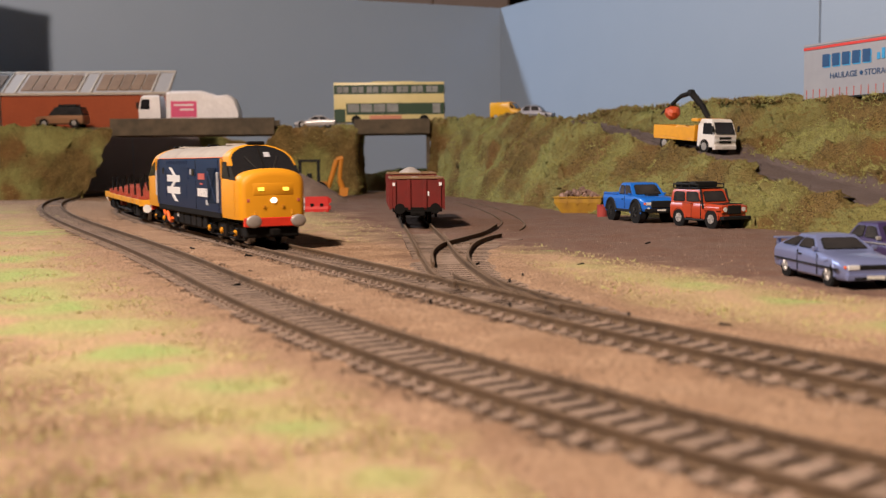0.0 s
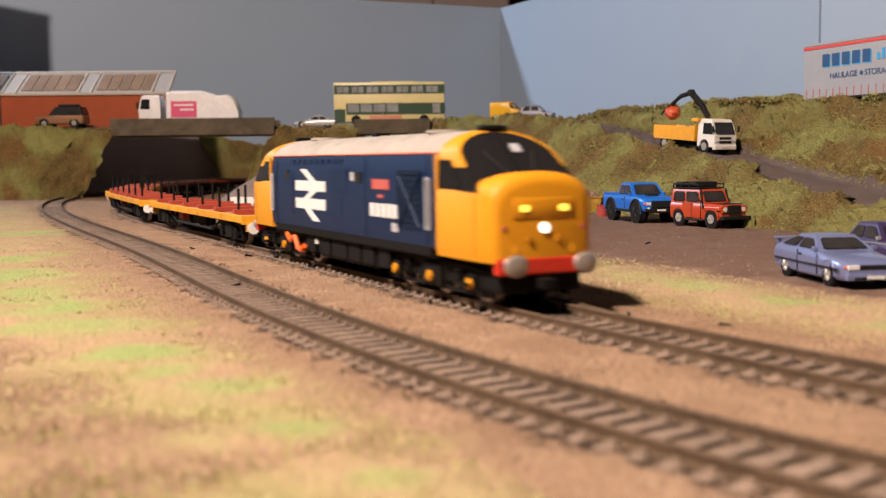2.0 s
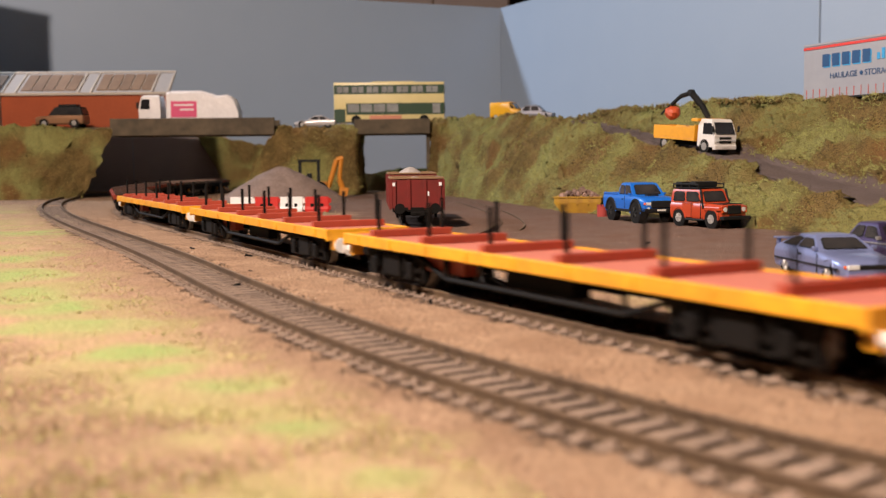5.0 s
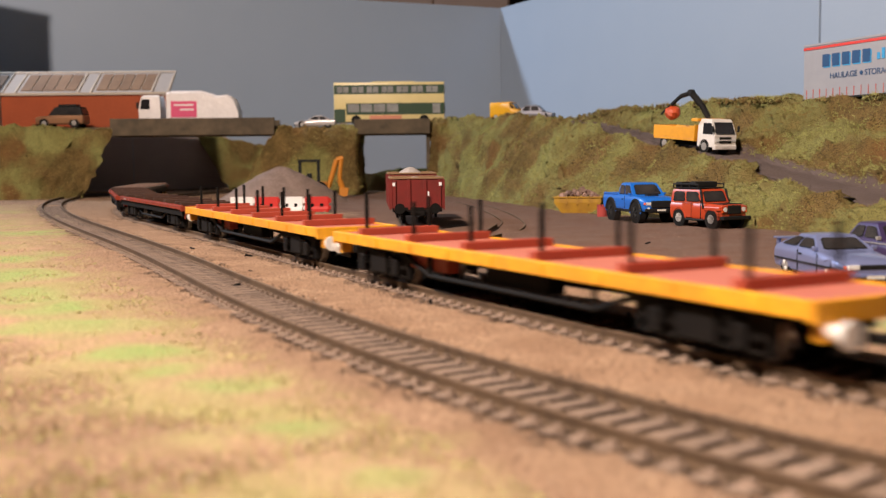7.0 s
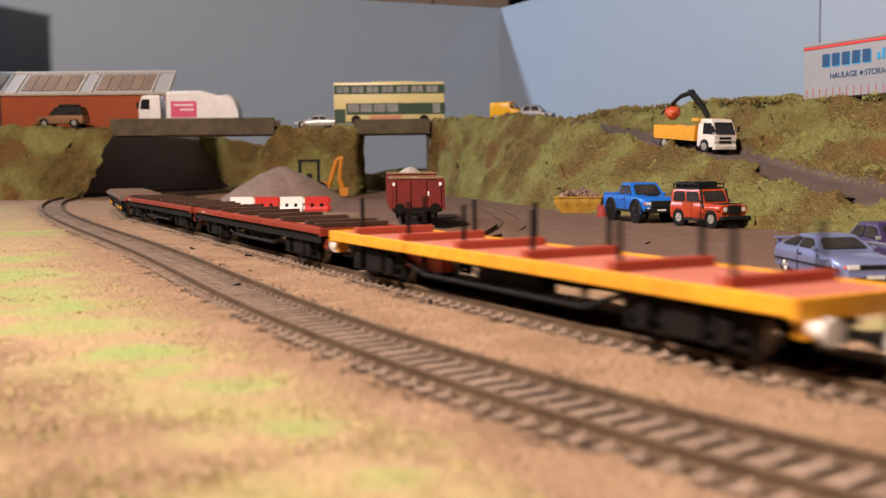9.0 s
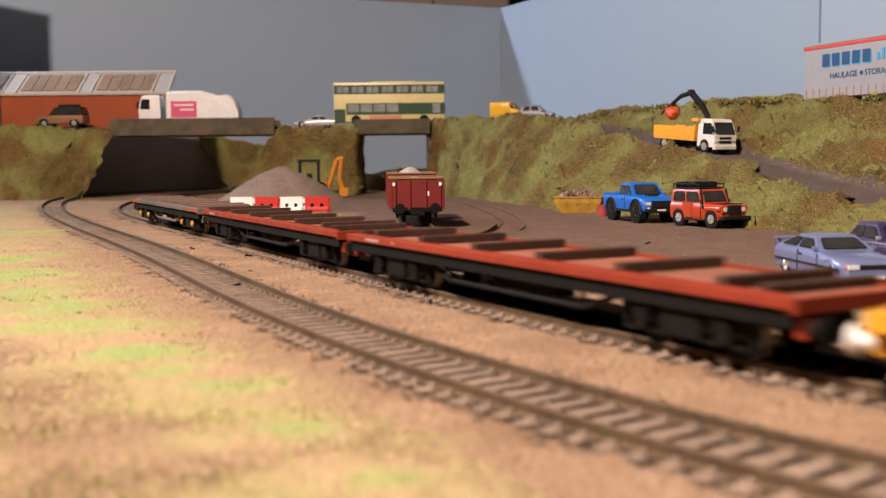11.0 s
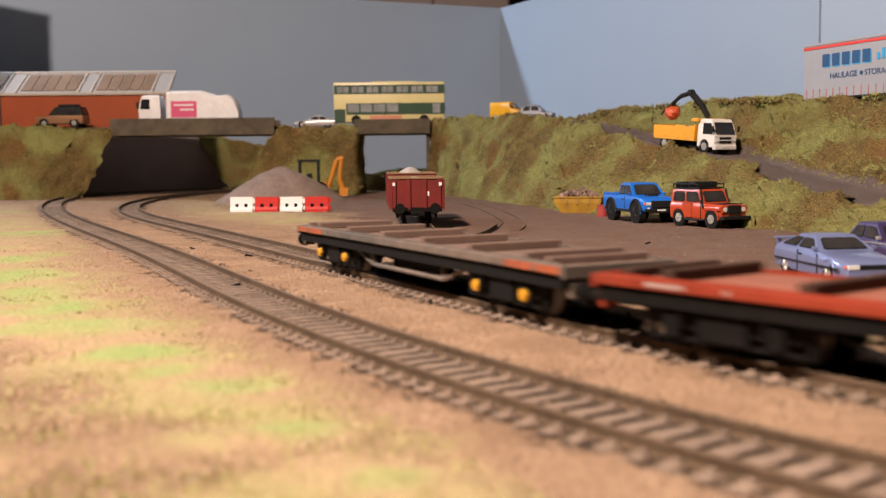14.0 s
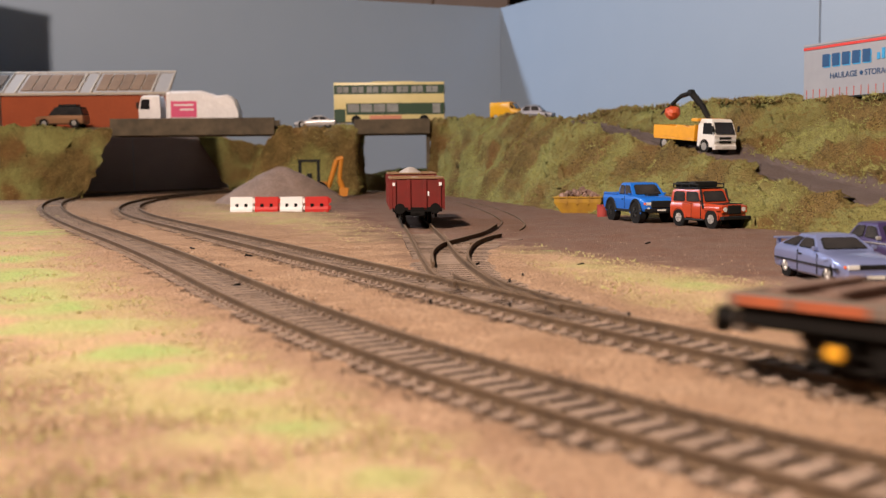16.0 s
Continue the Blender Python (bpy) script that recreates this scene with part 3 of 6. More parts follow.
def cab(parent, way):
    """One end of the locomotive: nose, cab roof, windscreen, lights and beam."""
    F = lambda p: (way * p[0], p[1], p[2])
    rings = []
    for u, w, zs, zc in ((84.2, 17.6, 33.2, 36.5), (96, 17.6, 33.2, 36.8), (104, 17.5, 32.8, 37.6), (109, 17.4, 32.4, 38.6), (114, 17.0, 31.8, 38.8), (116.6, 16.3, 30.8, 38.0), (117.8, 15.2, 29.4, 36.8), (118.3, 13.6, 27.6, 35.0)):
        pts = [(w - 0.4, 13.2), (w, 16)] + [(w, zs)]
        for k in range(1, 7):
            a = k * math.pi / 12
            pts.append((w * math.cos(a) ** 0.8, zs + (zc - zs) * math.sin(a)))
        pts[-1] = (0.0, zc)
        rings.append([F((u, y, z)) for y, z in mirror(pts)])
    nose = part("nose", loft(BM(), rings), M_YEL, parent, "bright yellow nose", smooth=True)
    full = [(17.5, 33.0), (17.2, 40.0), (16.4, 44.4)] + skin_section(True)[5:]
    up = mirror(full)
    r0 = [F((84.2, y, z)) for y, z in up]
    r1 = [F((88.6 + (51.3 - z) * 1.22, y, z)) for y, z in up]
    bm = BM()
    a = [bm.verts.new(p) for p in r0]
    b = [bm.verts.new(p) for p in r1]
    n = len(a)
    for i in range(n - 1):
        f = bm.faces.new((a[i], a[i + 1], b[i + 1], b[i]))
        f.material_index = 1 if up[i][1] < 43 and up[i + 1][1] < 44.5 else 0
    # rim and glass of the windscreen
    cz = 41.0
    rim = [bm.verts.new(F((88.6 + (51.3 - (cz + (z - cz) * 0.93)) * 1.22 + 0.2, y * 0.945, cz + (z - cz) * 0.93))) for y, z in up]
    for i in range(n - 1):
        f = bm.faces.new((b[i], b[i + 1], rim[i + 1], rim[i]))
        f.material_index = 0 if up[i][1] > 38 and up[i + 1][1] > 38 else 1
    f = bm.faces.new(rim)
    f.material_index = 1
    f = bm.faces.new((b[0], rim[0], rim[-1], b[-1]))
    f.material_index = 1
    bmesh.ops.recalc_face_normals(bm, faces=bm.faces)
    roof = part("cab_roof", bm, [M_YEL, M_GLASS], parent, "yellow cab roof round a black windscreen", smooth=True)
    for y in (0.0,):
        bm = BM()
        sheet(bm, [F((90.6, y - 0.4, 49.4)), F((90.6, y + 0.4, 49.4)), F((105.6, y + 0.4, 37.4)), F((105.6, y - 0.4, 37.4))], 0.5, (way * 0.85, 0, 0.5))
        part("pillar", bm, M_BLACK, roof)
    part("headcode_card", sheet(BM(), [F((94.6, 2.0, 46.6)), F((94.6, 5.0, 46.6)), F((97.4, 5.0, 44.2)), F((97.4, 2.0, 44.2))], 0.4, (way * 0.62, 0, 0.78)), M_GREYLINE, roof)
    for y in (-1, 1):
        part("wiper", cyl(BM(), F((106.0, y * 4.0, 37.6)), F((97.6, y * 8.5, 44.6)), 0.25, 6), M_TRIMGREY, roof)
        part("nose_seam", cyl(BM(), F((109.2, y * 17.45, 15)), F((109.2, y * 17.45, 31.5)), 0.12, 6), M_YELD, nose)
        part("nose_plate", box(BM(), *sorted((way * 117.0, way * 118.5)), *sorted((y * 12.2, y * 13.6)), 22.0, 23.6, 0.2), M_NAME, nose)
        part("lamp_iron", box(BM(), *sorted((way * 117.6, way * 118.9)), *sorted((y * 4.2, y * 5.4)), 18.8, 20.4, 0.2), M_YELD, nose)
    for y in (-1, 1):
        part("side_window", sheet(BM(), [F((86.4, y * 17.65, 34.2)), F((101, y * 17.65, 34.2)), F((94.0, y * 17.2, 42.2)), F((86.4, y * 17.2, 42.2))], 0.25, (0, y, 0)), M_GLASS, roof)
        part("cab_post", box(BM(), *sorted((way * 84.3, way * 85.9)), *sorted((y * 17.3, y * 17.95)), 33.5, 44.0), M_YEL, roof)
        bm = cyl(BM(), F((81.6, y * 18.6, 21)), F((81.6, y * 18.6, 36.5)), 0.32, 8)
        cyl(bm, F((79.0, y * 18.6, 21)), F((79.0, y * 18.6, 36.5)), 0.32, 8)
        cyl(bm, F((79.0, y * 18.6, 36.5)), F((81.6, y * 18.6, 36.5)), 0.32, 8)
        cyl(bm, F((79.0, y * 18.6, 21)), F((81.6, y * 18.6, 21)), 0.32, 8)
        part("handrail", bm, M_GREYLINE, parent, "pale grey handrail")
        for k, (yy, zz) in enumerate(((11.0, 30.4), (11.8, 19.6))):
            part("bracket", cyl(BM(), F((115.6, y * yy, zz)), F((117.4, y * yy, zz)), 1.0, 10), M_YEL if k else M_RED, nose)
        bm = box(BM(), *sorted((way * 116.6, way * 118.2)), *sorted((y * 8.0, y * 11.5)), 17.2, 20.4, 0.4)
        part("jumper_box", bm, M_YEL, nose)
        part("jumper_cable", cyl(BM(), F((117.9, y * 9.4, 18.2)), F((118.4, y * 9.4, 15.6)), 0.5, 8), M_YEL, nose)
    box_ = part("marker_panel", box(BM(), *sorted((way * 114.5, way * 118.6)), -10.6, 10.6, 25.2, 31.6, 0.8), M_YEL, nose, smooth=True)
    for y in (-6.4, 6.4):
        part("marker_light", box(BM(), *sorted((way * 118.3, way * 119.0)), y - 1.45, y + 1.45, 27.5, 29.2, 0.3), M_LAMP if way > 0 else M_WHITE, box_, "glowing yellow marker light" if way > 0 else "")
    part("headlight", cyl(BM(), F((117.2, 0, 22.8)), F((118.8, 0, 22.8)), 1.45, 20), M_HEAD if way > 0 else M_WHITE, nose, "bright white headlight" if way > 0 else "")
    part("horn", cyl(BM(), F((115.6, 0, 33.6)), F((117.8, 0, 33.6)), 0.8, 10), M_YEL, nose)
    beam = part("buffer_beam", box(BM(), *sorted((way * 116.0, way * 118.6)), -15.2, 15.2, 9.6, 14.4, 0.5), M_RED, parent, "red buffer beam")
    for y in (-11.4, 11.4):
        bm = cyl(BM(), F((118.6, y, 12.6)), F((121.6, y, 12.6)), 1.8, 12)
        m = Matrix.Translation(F((122.4, y, 12.6))) @ Matrix.Diagonal((0.9, 4.0, 3.2, 1))
        bmesh.ops.create_uvsphere(bm, u_segments=18, v_segments=10, radius=1.0, matrix=m)
        part("buffer", bm, M_BUFFER, beam, "oval grey buffer", smooth=True)
    bm = box(BM(), *sorted((way * 104, way * 116.5)), -13.5, 13.5, 4.2, 10.4, 0.8)
    box(bm, *sorted((way * 116.4, way * 122)), -2.2, 2.2, 5.4, 8.6, 0.4)
    part("coupling", bm, M_BLACK, parent)


def locomotive(s0):
    t = thing("diesel_locomotive", "blue and yellow diesel locomotive with lit lamps and grey roof", "locomotive")
    VEH.append((t, s0, 149.0))
    low = mirror(skin_section(False))
    part("body", loft(BM(), [[(u, y, z) for y, z in low] for u in (-84, -40, 0, 40, 84)]), M_BLUE, t, "large-logo blue body side", smooth=True)
    roof = mirror([(16.35, 44.4)] + skin_section(True)[5:])
    rf = part("roof", loft(BM(), [[(u, y * 0.997, z) for y, z in roof] for u in (-84, -42, 0, 42, 84)]), M_ROOF, t, "weathered pale grey roof", smooth=True)
    for y in (-1, 1):
        part("cantrail_stripe", box(BM(), -84, 84, *sorted((y * 16.2, y * 16.7)), 44.2, 44.55), M_ORANGE, t, "thin orange cantrail stripe")
    for u in (-44, -14, 16, 46):
        bm = BM()
        loft(bm, [[(u + d, y, z + 0.25) for y, z in roof[2:-2]] for d in (-0.5, 0.5)], closed=False, caps=False)
        part("roof_seam", bm, M_ROOF, rf)
    part("exhaust", box(BM(), -3, 3, -3, 3, 51.0, 52.3, 0.4), M_BLACK, rf)
    for u in (58, -58):
        bm = cyl(BM(), (u, 0, 50.9), (u, 0, 51.9), 7.5, 28)
        part("roof_fan", bm, M_ROOF, rf)
    for w in (1, -1):
        cab(t, w)
        part("horn_cover", box(BM(), *sorted((w * 86, w * 90)), -4.6, 4.6, 50.8, 52.6, 0.6), M_BLACK, t)
    for y in (-1, 1):
        side = y * 17.62
        plate = lambda pts: sheet(BM(), [(a, side, b) for a, b in pts], 0.22, (0, y, 0))
        # the white double arrow: two bars and two slanting strokes
        q = 1 if y < 0 else -1
        ax = -32.0 * q
        for z0, z1 in ((30.2, 34.3), (23.0, 27.2)):
            part("logo_bar", plate([(ax - 18, z0), (ax + 18, z0), (ax + 18, z1), (ax - 18, z1)]), M_WHITE, t, "white double-arrow emblem")
        for pts in (((-12.0, 38.9), (-4.4, 38.9), (7.0, 34.3), (-0.6, 34.3)), ((0.2, 30.2), (7.8, 30.2), (-0.4, 27.2), (-8.0, 27.2)), ((-7.0, 23.0), (0.6, 23.0), (11.0, 18.4), (3.4, 18.4))):
            part("logo_bar", plate([(ax + q * c, d) for c, d in pts]), M_WHITE, t, "white double-arrow emblem")
        s = 1 if y < 0 else -1
        for k in range(5):
            c = s * (33.5 + k * 5.0)
            part("number_bar", plate([(c - 1.9, 23.0), (c + 1.9, 23.0), (c + 1.9, 27.6), (c - 1.9, 27.6)]), M_WHITE, t, "white numeral blocks")
        part("number_bar", plate([(s * 53 - 2.6, 18.6), (s * 53 + 2.6, 18.6), (s * 53 + 2.6, 21.4), (s * 53 - 2.6, 21.4)]), M_GREYLINE, t)
        part("nameplate", plate([(s * 41 - 7.4, 32.4), (s * 41 + 7.4, 32.4), (s * 41 + 7.4, 35.8), (s * 41 - 7.4, 35.8)]), M_NAME, t, "dull red nameplate")
        part("crest", plate([(s * 41 - 2.4, 29.6), (s * 41 + 2.4, 29.6), (s * 41 + 2.4, 30.6), (s * 41 - 2.4, 30.6)]), M_NAME, t)
        for c, w, z0, z1 in ((s * 20.5, 2.6, 34.2, 38.2), (s * -62, 2.0, 35, 38.6)):
            part("side_window", plate([(c - w, z0), (c + w, z0), (c + w, z1), (c - w, z1)]), M_GLASS, t)
        part("cab_notice", plate([(s * 13, 35), (s * 16.4, 35), (s * 16.4, 38), (s * 13, 38)]), M_GREYLINE, t)
        for u0, u1, z0, z1 in ((-11, 9, 30.6, 39.2), (-10, 4, 21.4, 29.4), (-60, -54, 20, 37)):
            part("side_panel", sheet(BM(), [(s * u0, side, z0), (s * u1, side, z0), (s * u1, side, z1), (s * u0, side, z1)], 0.12, (0, y, 0)), M_BLUE, t)
        for k in range(9):
            part("side_vent", box(BM(), *sorted((s * (-58 + k * 7), s * (-53 + k * 7))), *sorted((y * 16.9, y * 17.2)), 40.9, 42.8), M_BLUE, t)
        for p0, p1 in (((57, 21), (73, 37)), ((57, 37), (73, 21))):
            part("door_brace", cyl(BM(), (s * p0[0], y * 18.0, p0[1]), (s * p1[0], y * 18.0, p1[1]), 0.4, 6), M_BLUE, t)
        for u0, u1 in ((55, 74),):
            g = part("grille", plate([(s * u0, 20), (s * u1, 20), (s * u1, 39), (s * u0, 39)]), M_BLUED, t)
            for k in range(9):
                z = 38 - k * 1.9
                part("louvre", box(BM(), *sorted((s * (u0 + 0.6), s * (u1 - 0.6))), *sorted((side + y * 0.2, side + y * 0.5)), z - 0.5, z), M_BLUED, g)
        for u in (-76, 27, 78):
            part("body_panel_line", box(BM(), u - 0.12, u + 0.12, *sorted((y * 17.5, y * 17.68)), 16, 43.4), M_BLACK, t)
        part("step_valance", box(BM(), -80, 80, *sorted((y * 16.2, y * 17.3)), 12.6, 15.4), M_BLACK, t)
        pts = [(-66, 11.4), (-62, 8.6), (-56, 10.6), (-52, 6.0), (-47, 5.2), (-44, 7.4)]
        bm = BM()
        for p, r in zip(pts[:-1], pts[1:]):
            cyl(bm, (p[0], y * 16.6, p[1]), (r[0], y * 16.6, r[1]), 1.1, 8)
        part("sand_pipe", bm, M_ORANGE, t, "orange sand pipe and traction gear")
    bm = box(BM(), -30, 30, -14.5, 14.5, 4.0, 12.8, 1.0)
    box(bm, -46, -32, -13, 13, 6, 12.8, 0.6)
    box(bm, 32, 44, -13, 13, 6, 12.8, 0.6)
    part("fuel_tank", bm, M_BLACK, t)
    for y in (-1, 1):
        for u0, u1 in ((-44, -33), (-29, -16), (-14, 2), (4, 16), (18, 29), (33, 43)):
            part("equipment_case", box(BM(), u0, u1, *sorted((y * 14.4, y * 15.6)), 5.2, 12.2, 0.5), M_BLACK, t)
        part("air_pipe", cyl(BM(), (-82, y * 16.0, 12.2), (82, y * 16.0, 12.2), 0.5, 8), M_BLACK, t)
        part("filler_plate", box(BM(), -32.4, -30.2, *sorted((y * 15.2, y * 15.8)), 9.0, 11.2), M_WHITE, t)
        for u in (-100, 100):
            part("cab_step", box(BM(), u - 3, u + 3, *sorted((y * 14.6, y * 17.0)), 5.4, 6.4), M_BLACK, t)
    part("underframe", box(BM(), -114, 114, -12, 12, 10.4, 15.0), M_BLACK, t)
    for w in (1, -1):
        bogie(t, w * 74.5, (-27, 0, 27), 7.3, ((w * 27, M_YEL), (0, M_YEL), (-w * 27, M_YEL)), M_STEEL)
    return t


def flat_wagon(s_front, L, sole, deck, bolster, label, bolsters, tall, posts, boxes=None, ends=None, buffers=M_BLACK, rods=M_BLACK, body_box=None):
    t = thing("bolster_wagon", label, "flat wagon", "wagons of the train")
    VEH.append((t, s_front - L / 2, L - 72))
    h = L / 2
    zs = 11.9 if posts else 13.3
    part("deck", box(BM(), -h + 1.6, h - 1.6, -15.6, 15.6, 12.4, 15.2), deck, t)
    for y in (-1, 1):
        bm = BM()
        box(bm, -h + 1.5, h - 1.5, *sorted((y * 15.7, y * 17.3)), zs, 15.7, 0.25)
        sb = part("sole_bar", bm, sole, t)
        for k in range(9):
            u = -h + 14 + k * (L - 28) / 8
            part("stake_pocket", box(BM(), u - 0.9, u + 0.9, *sorted((y * 17.2, y * 17.65)), zs + 0.3, 15.1), sole, sb)
        pts = [(-h + 52, 11.8), (-h + 74, 5.2), (h - 74, 5.2), (h - 52, 11.8)]
        bm = BM()
        for a, b in zip(pts[:-1], pts[1:]):
            cyl(bm, (a[0], y * 13.6, a[1]), (b[0], y * 13.6, b[1]), 0.8, 8)
        for u in (-h + 74, h - 74):
            cyl(bm, (u, y * 13.6, 5.2), (u, y * 13.6, 12), 0.8, 8)
        part("truss_rod", bm, rods, t)
        if not posts and ends is None:
            for c0, c1 in ((17, 28), (37, 40)):
                part("side_lettering", box(BM(), -h + c0, -h + c1, *sorted((y * 17.3, y * 17.42)), 14.0, 15.0), M_LETTER, sb)
        if not posts:
            part("girder", box(BM(), -h + 2, h - 2, *sorted((y * 14.6, y * 16.2)), 9.6, 13.2), M_BLACK, t)
        if body_box:
            part("equipment_box", box(BM(), -h + 58, -h + 84, *sorted((y * 8, y * 12.6)), 6.6, 11.8, 0.3), body_box, t)
        part("brake_gear", box(BM(), -14, 20, *sorted((y * 5, y * 11)), 5.6, 11.8, 0.6), M_BLACK, t)
    for w in (-1, 1):
        part("headstock", box(BM(), *sorted((w * (h - 1.5), w * h)), -17.3, 17.3, 11.2 if posts else 12.4, 15.7, 0.2), sole, t)
        if ends:
            for y in (-1, 1):
                part("paint_patch", box(BM(), *sorted((w * (h - 30), w * (h - 2))), *sorted((y * 17.3, y * 17.42)), zs + 0.1, 15.4), ends, t, "faded orange paint patch")
        for y in (-12.6, 12.6):
            buffer_part(t, w * (h - 0.6), y, 9.6, w, buffers, 2.9)
            part("buffer_block", box(BM(), *sorted((w * (h - 3), w * h)), y - 2.0, y + 2.0, 7.6, 11.3), sole, t)
        bm = box(BM(), *sorted((w * (h - 6), w * (h + 9.6))), -1.8, 1.8, 6.4, 8.2, 0.4)
        box(bm, *sorted((w * (h + 6), w * (h + 9.6))), -5.0, 5.0, 6.2, 9.6, 0.5)
        part("coupling", bm, M_BLACK, t)
        bogie(t, w * (h - 36), (-13.5, 13.5), 6.3, tuple((a, boxes) for a in (-13.5, 13.5)) if boxes else (), M_BLACK)
    part("underframe", box(BM(), -h + 4, h - 4, -4, 4, 8.6, 12.4), M_BLACK, t)
    for i in range(bolsters):
        u = -h + 22 + i * (L - 44) / (bolsters - 1)
        b = BM()
        box(b, u - 1.7, u + 1.7, -15.6, 15.6, 15.2, 15.2 + tall, 0.3)
        bo = part("bolster", b, bolster, t)
        if posts:
            for y in (-12.6, 12.6):
                part("stanchion", cyl(BM(), (u, y, 15), (u, y, 28.5), 0.75, 8), M_BLACK, bo, "thin dark steel stanchion")
    if not posts:
        for u in (-h + 10, h - 10):
            part("end_bolster", box(BM(), u - 1.4, u + 1.4, -15.6, 15.6, 15.2, 15.2 + tall * 0.8, 0.3), bolster, t)
        for y in (-1, 1):
            part("deck_rail", box(BM(), -h + 4, h - 4, *sorted((y * 15.0, y * 15.7)), 15.2, 16.1), sole, t)
    return t


locomotive(-21.0)
M_DECK = material("deck_red_oxide", (0.46, 0.145, 0.10), 0.65, second=(0.38, 0.115, 0.08), scale=200, amount=0.7)
M_BOL = material("bolster_red", (0.34, 0.055, 0.028), 0.55, second=(0.25, 0.04, 0.02), scale=300)
M_BUFW = material("white_buffer", (0.75, 0.72, 0.68), 0.4)
for k in range(3):
    flat_wagon(-159 - 258 * k, 238, M_WYEL, M_DECK, M_BOL, "yellow-sided bogie flat wagon with red deck, bolsters and stanchions", 6, 2.6, True, buffers=M_BUFW, body_box=M_BOL)
M_BROWN = material("freight_brown", (0.25, 0.036, 0.015), 0.6, second=(0.18, 0.026, 0.012), scale=160, amount=0.7, spec=0.2)
M_BDECK = material("brown_deck", (0.30, 0.10, 0.06), 0.7, second=(0.18, 0.07, 0.045), scale=200, amount=0.8)
M_BBOL = material("dark_bolster", (0.045, 0.024, 0.017), 0.75, second=(0.085, 0.045, 0.03), scale=300, spec=0.15)
for k in range(2):
    flat_wagon(-925 - 230 * k, 218, M_BROWN, M_BDECK, M_BBOL, "red-brown bogie flat wagon with dark timber bolsters", 6, 2.7, False)
M_WEATH = material("weathered_grey", (0.075, 0.066, 0.055), 0.8, second=(0.15, 0.105, 0.078), scale=180, amount=0.9)
M_WBOL = material("brown_timber", (0.17, 0.105, 0.078), 0.8, second=(0.11, 0.066, 0.05), scale=260)
M_PATCH = material("faded_orange", (0.36, 0.09, 0.035), 0.75, second=(0.20, 0.065, 0.035), scale=300, amount=0.8, spec=0.15)
M_ABOX = material("axlebox_yellow", (0.70, 0.34, 0.02), 0.5)
flat_wagon(-1385, 204, M_WEATH, M_WBOL, M_WBOL, "weathered grey-brown bogie flat wagon with orange patches and yellow axleboxes", 6, 2.5, False, M_ABOX, M_PATCH, rods=M_WEATH)


# ---- the siding and its point ----
class Path:
    """A plan line through a few places, with the heading along it."""

    def __init__(self, pts):
        self.p = [Vector(q) for q in pts]
        self.d = [0.0]
        for a, b in zip(self.p[:-1], self.p[1:]):
            self.d.append(self.d[-1] + (b - a).length)
        self.length = self.d[-1]

    def place(self, s):
        n = len(self.p)
        i = max(0, min(n - 2, sum(1 for d in self.d[1:-1] if d <= s)))
        k = (s - self.d[i]) / (self.d[i + 1] - self.d[i])
        a, b = self.p[max(i - 1, 0)], self.p[min(i + 2, n - 1)]
        p, q = self.p[i], self.p[i + 1]
        return 0.5 * ((2 * p) + (q - a) * k + (2 * a - 5 * p + 4 * q - b) * k * k + (3 * p - a - 3 * q + b) * k ** 3)

    def at(self, s, v=0.0):
        a, b = self.place(max(0, s - 2)), self.place(min(self.length, s + 2))
        th = math.atan2(b.y - a.y, b.x - a.x)
        c = self.place(s)
        return c.x + v * math.sin(th), c.y - v * math.cos(th), th


def loose_rail(parent, pts, z=0.0):
    ln = Path(pts)
    return rail_mesh("rail", ln, 0, ln.length, 0.0, parent)


def sleepers_along(parent, ln, s0, s1, lengths, step=7.6):
    first, s = None, s0
    while s < s1:
        x, y, th = ln.at(s)
        if first is None:
            bm = box(BM(), -2.3, 2.3, -lengths / 2, lengths / 2, -4.4, -2.45, 0.2)
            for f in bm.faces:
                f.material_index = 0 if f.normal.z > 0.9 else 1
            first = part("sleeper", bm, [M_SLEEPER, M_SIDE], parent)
            ob = first
        else:
            ob = share("sleeper", first.data, parent)
        ob.matrix_basis = pose(x * MM, y * MM, 0, 0, 0, math.degrees(th) + 2.0 * noise.noise((s, 1, 5)))
        s += step


t = thing("siding_track", "half-buried siding track with a point into the yard", "railway track", "tracks")
for pts in ([(24, 336), (16, 388), (8, 464), (2, 563), (-5, 664), (-17, 830), (-30, 1050), (-44, 1300)],
            [(4, 372), (-3, 400), (-9, 470), (-15, 560), (-22, 660), (-34, 830), (-46, 1050), (-60, 1300)],
            [(49, 287), (33, 332), (22, 367), (17, 390), (13, 427), (11, 464), (12, 502), (16, 546), (23, 580), (33, 608)],
            [(-4, 443), (-5, 490), (-3, 525), (1, 552), (8, 574), (16, 600), (25, 634), (35, 699)],
            [(14, 542), (19, 568)], [(34, 310), (28, 333), (21, 356)], [(30, 328), (10, 372), (4, 400)]):
    loose_rail(t, pts)
bed_strip(Path([(38, 300), (20, 350), (8, 400), (4, 450), (5, 510), (14, 565), (28, 605)]), 10, 315, 18, t)
bed_strip(Path([(2, 450), (-6, 560), (-13, 660)]), 20, 205, 14, t)
sleepers_along(t, Path([(38, 300), (20, 350), (8, 400), (4, 450), (5, 510), (14, 565), (28, 605)]), 4, 310, 36)
sleepers_along(t, Path([(2, 450), (-6, 560), (-13, 660)]), 20, 190, 26)
t = thing("buried_track", "rail tops of a siding set into the yard surface", "railway track", "tracks")
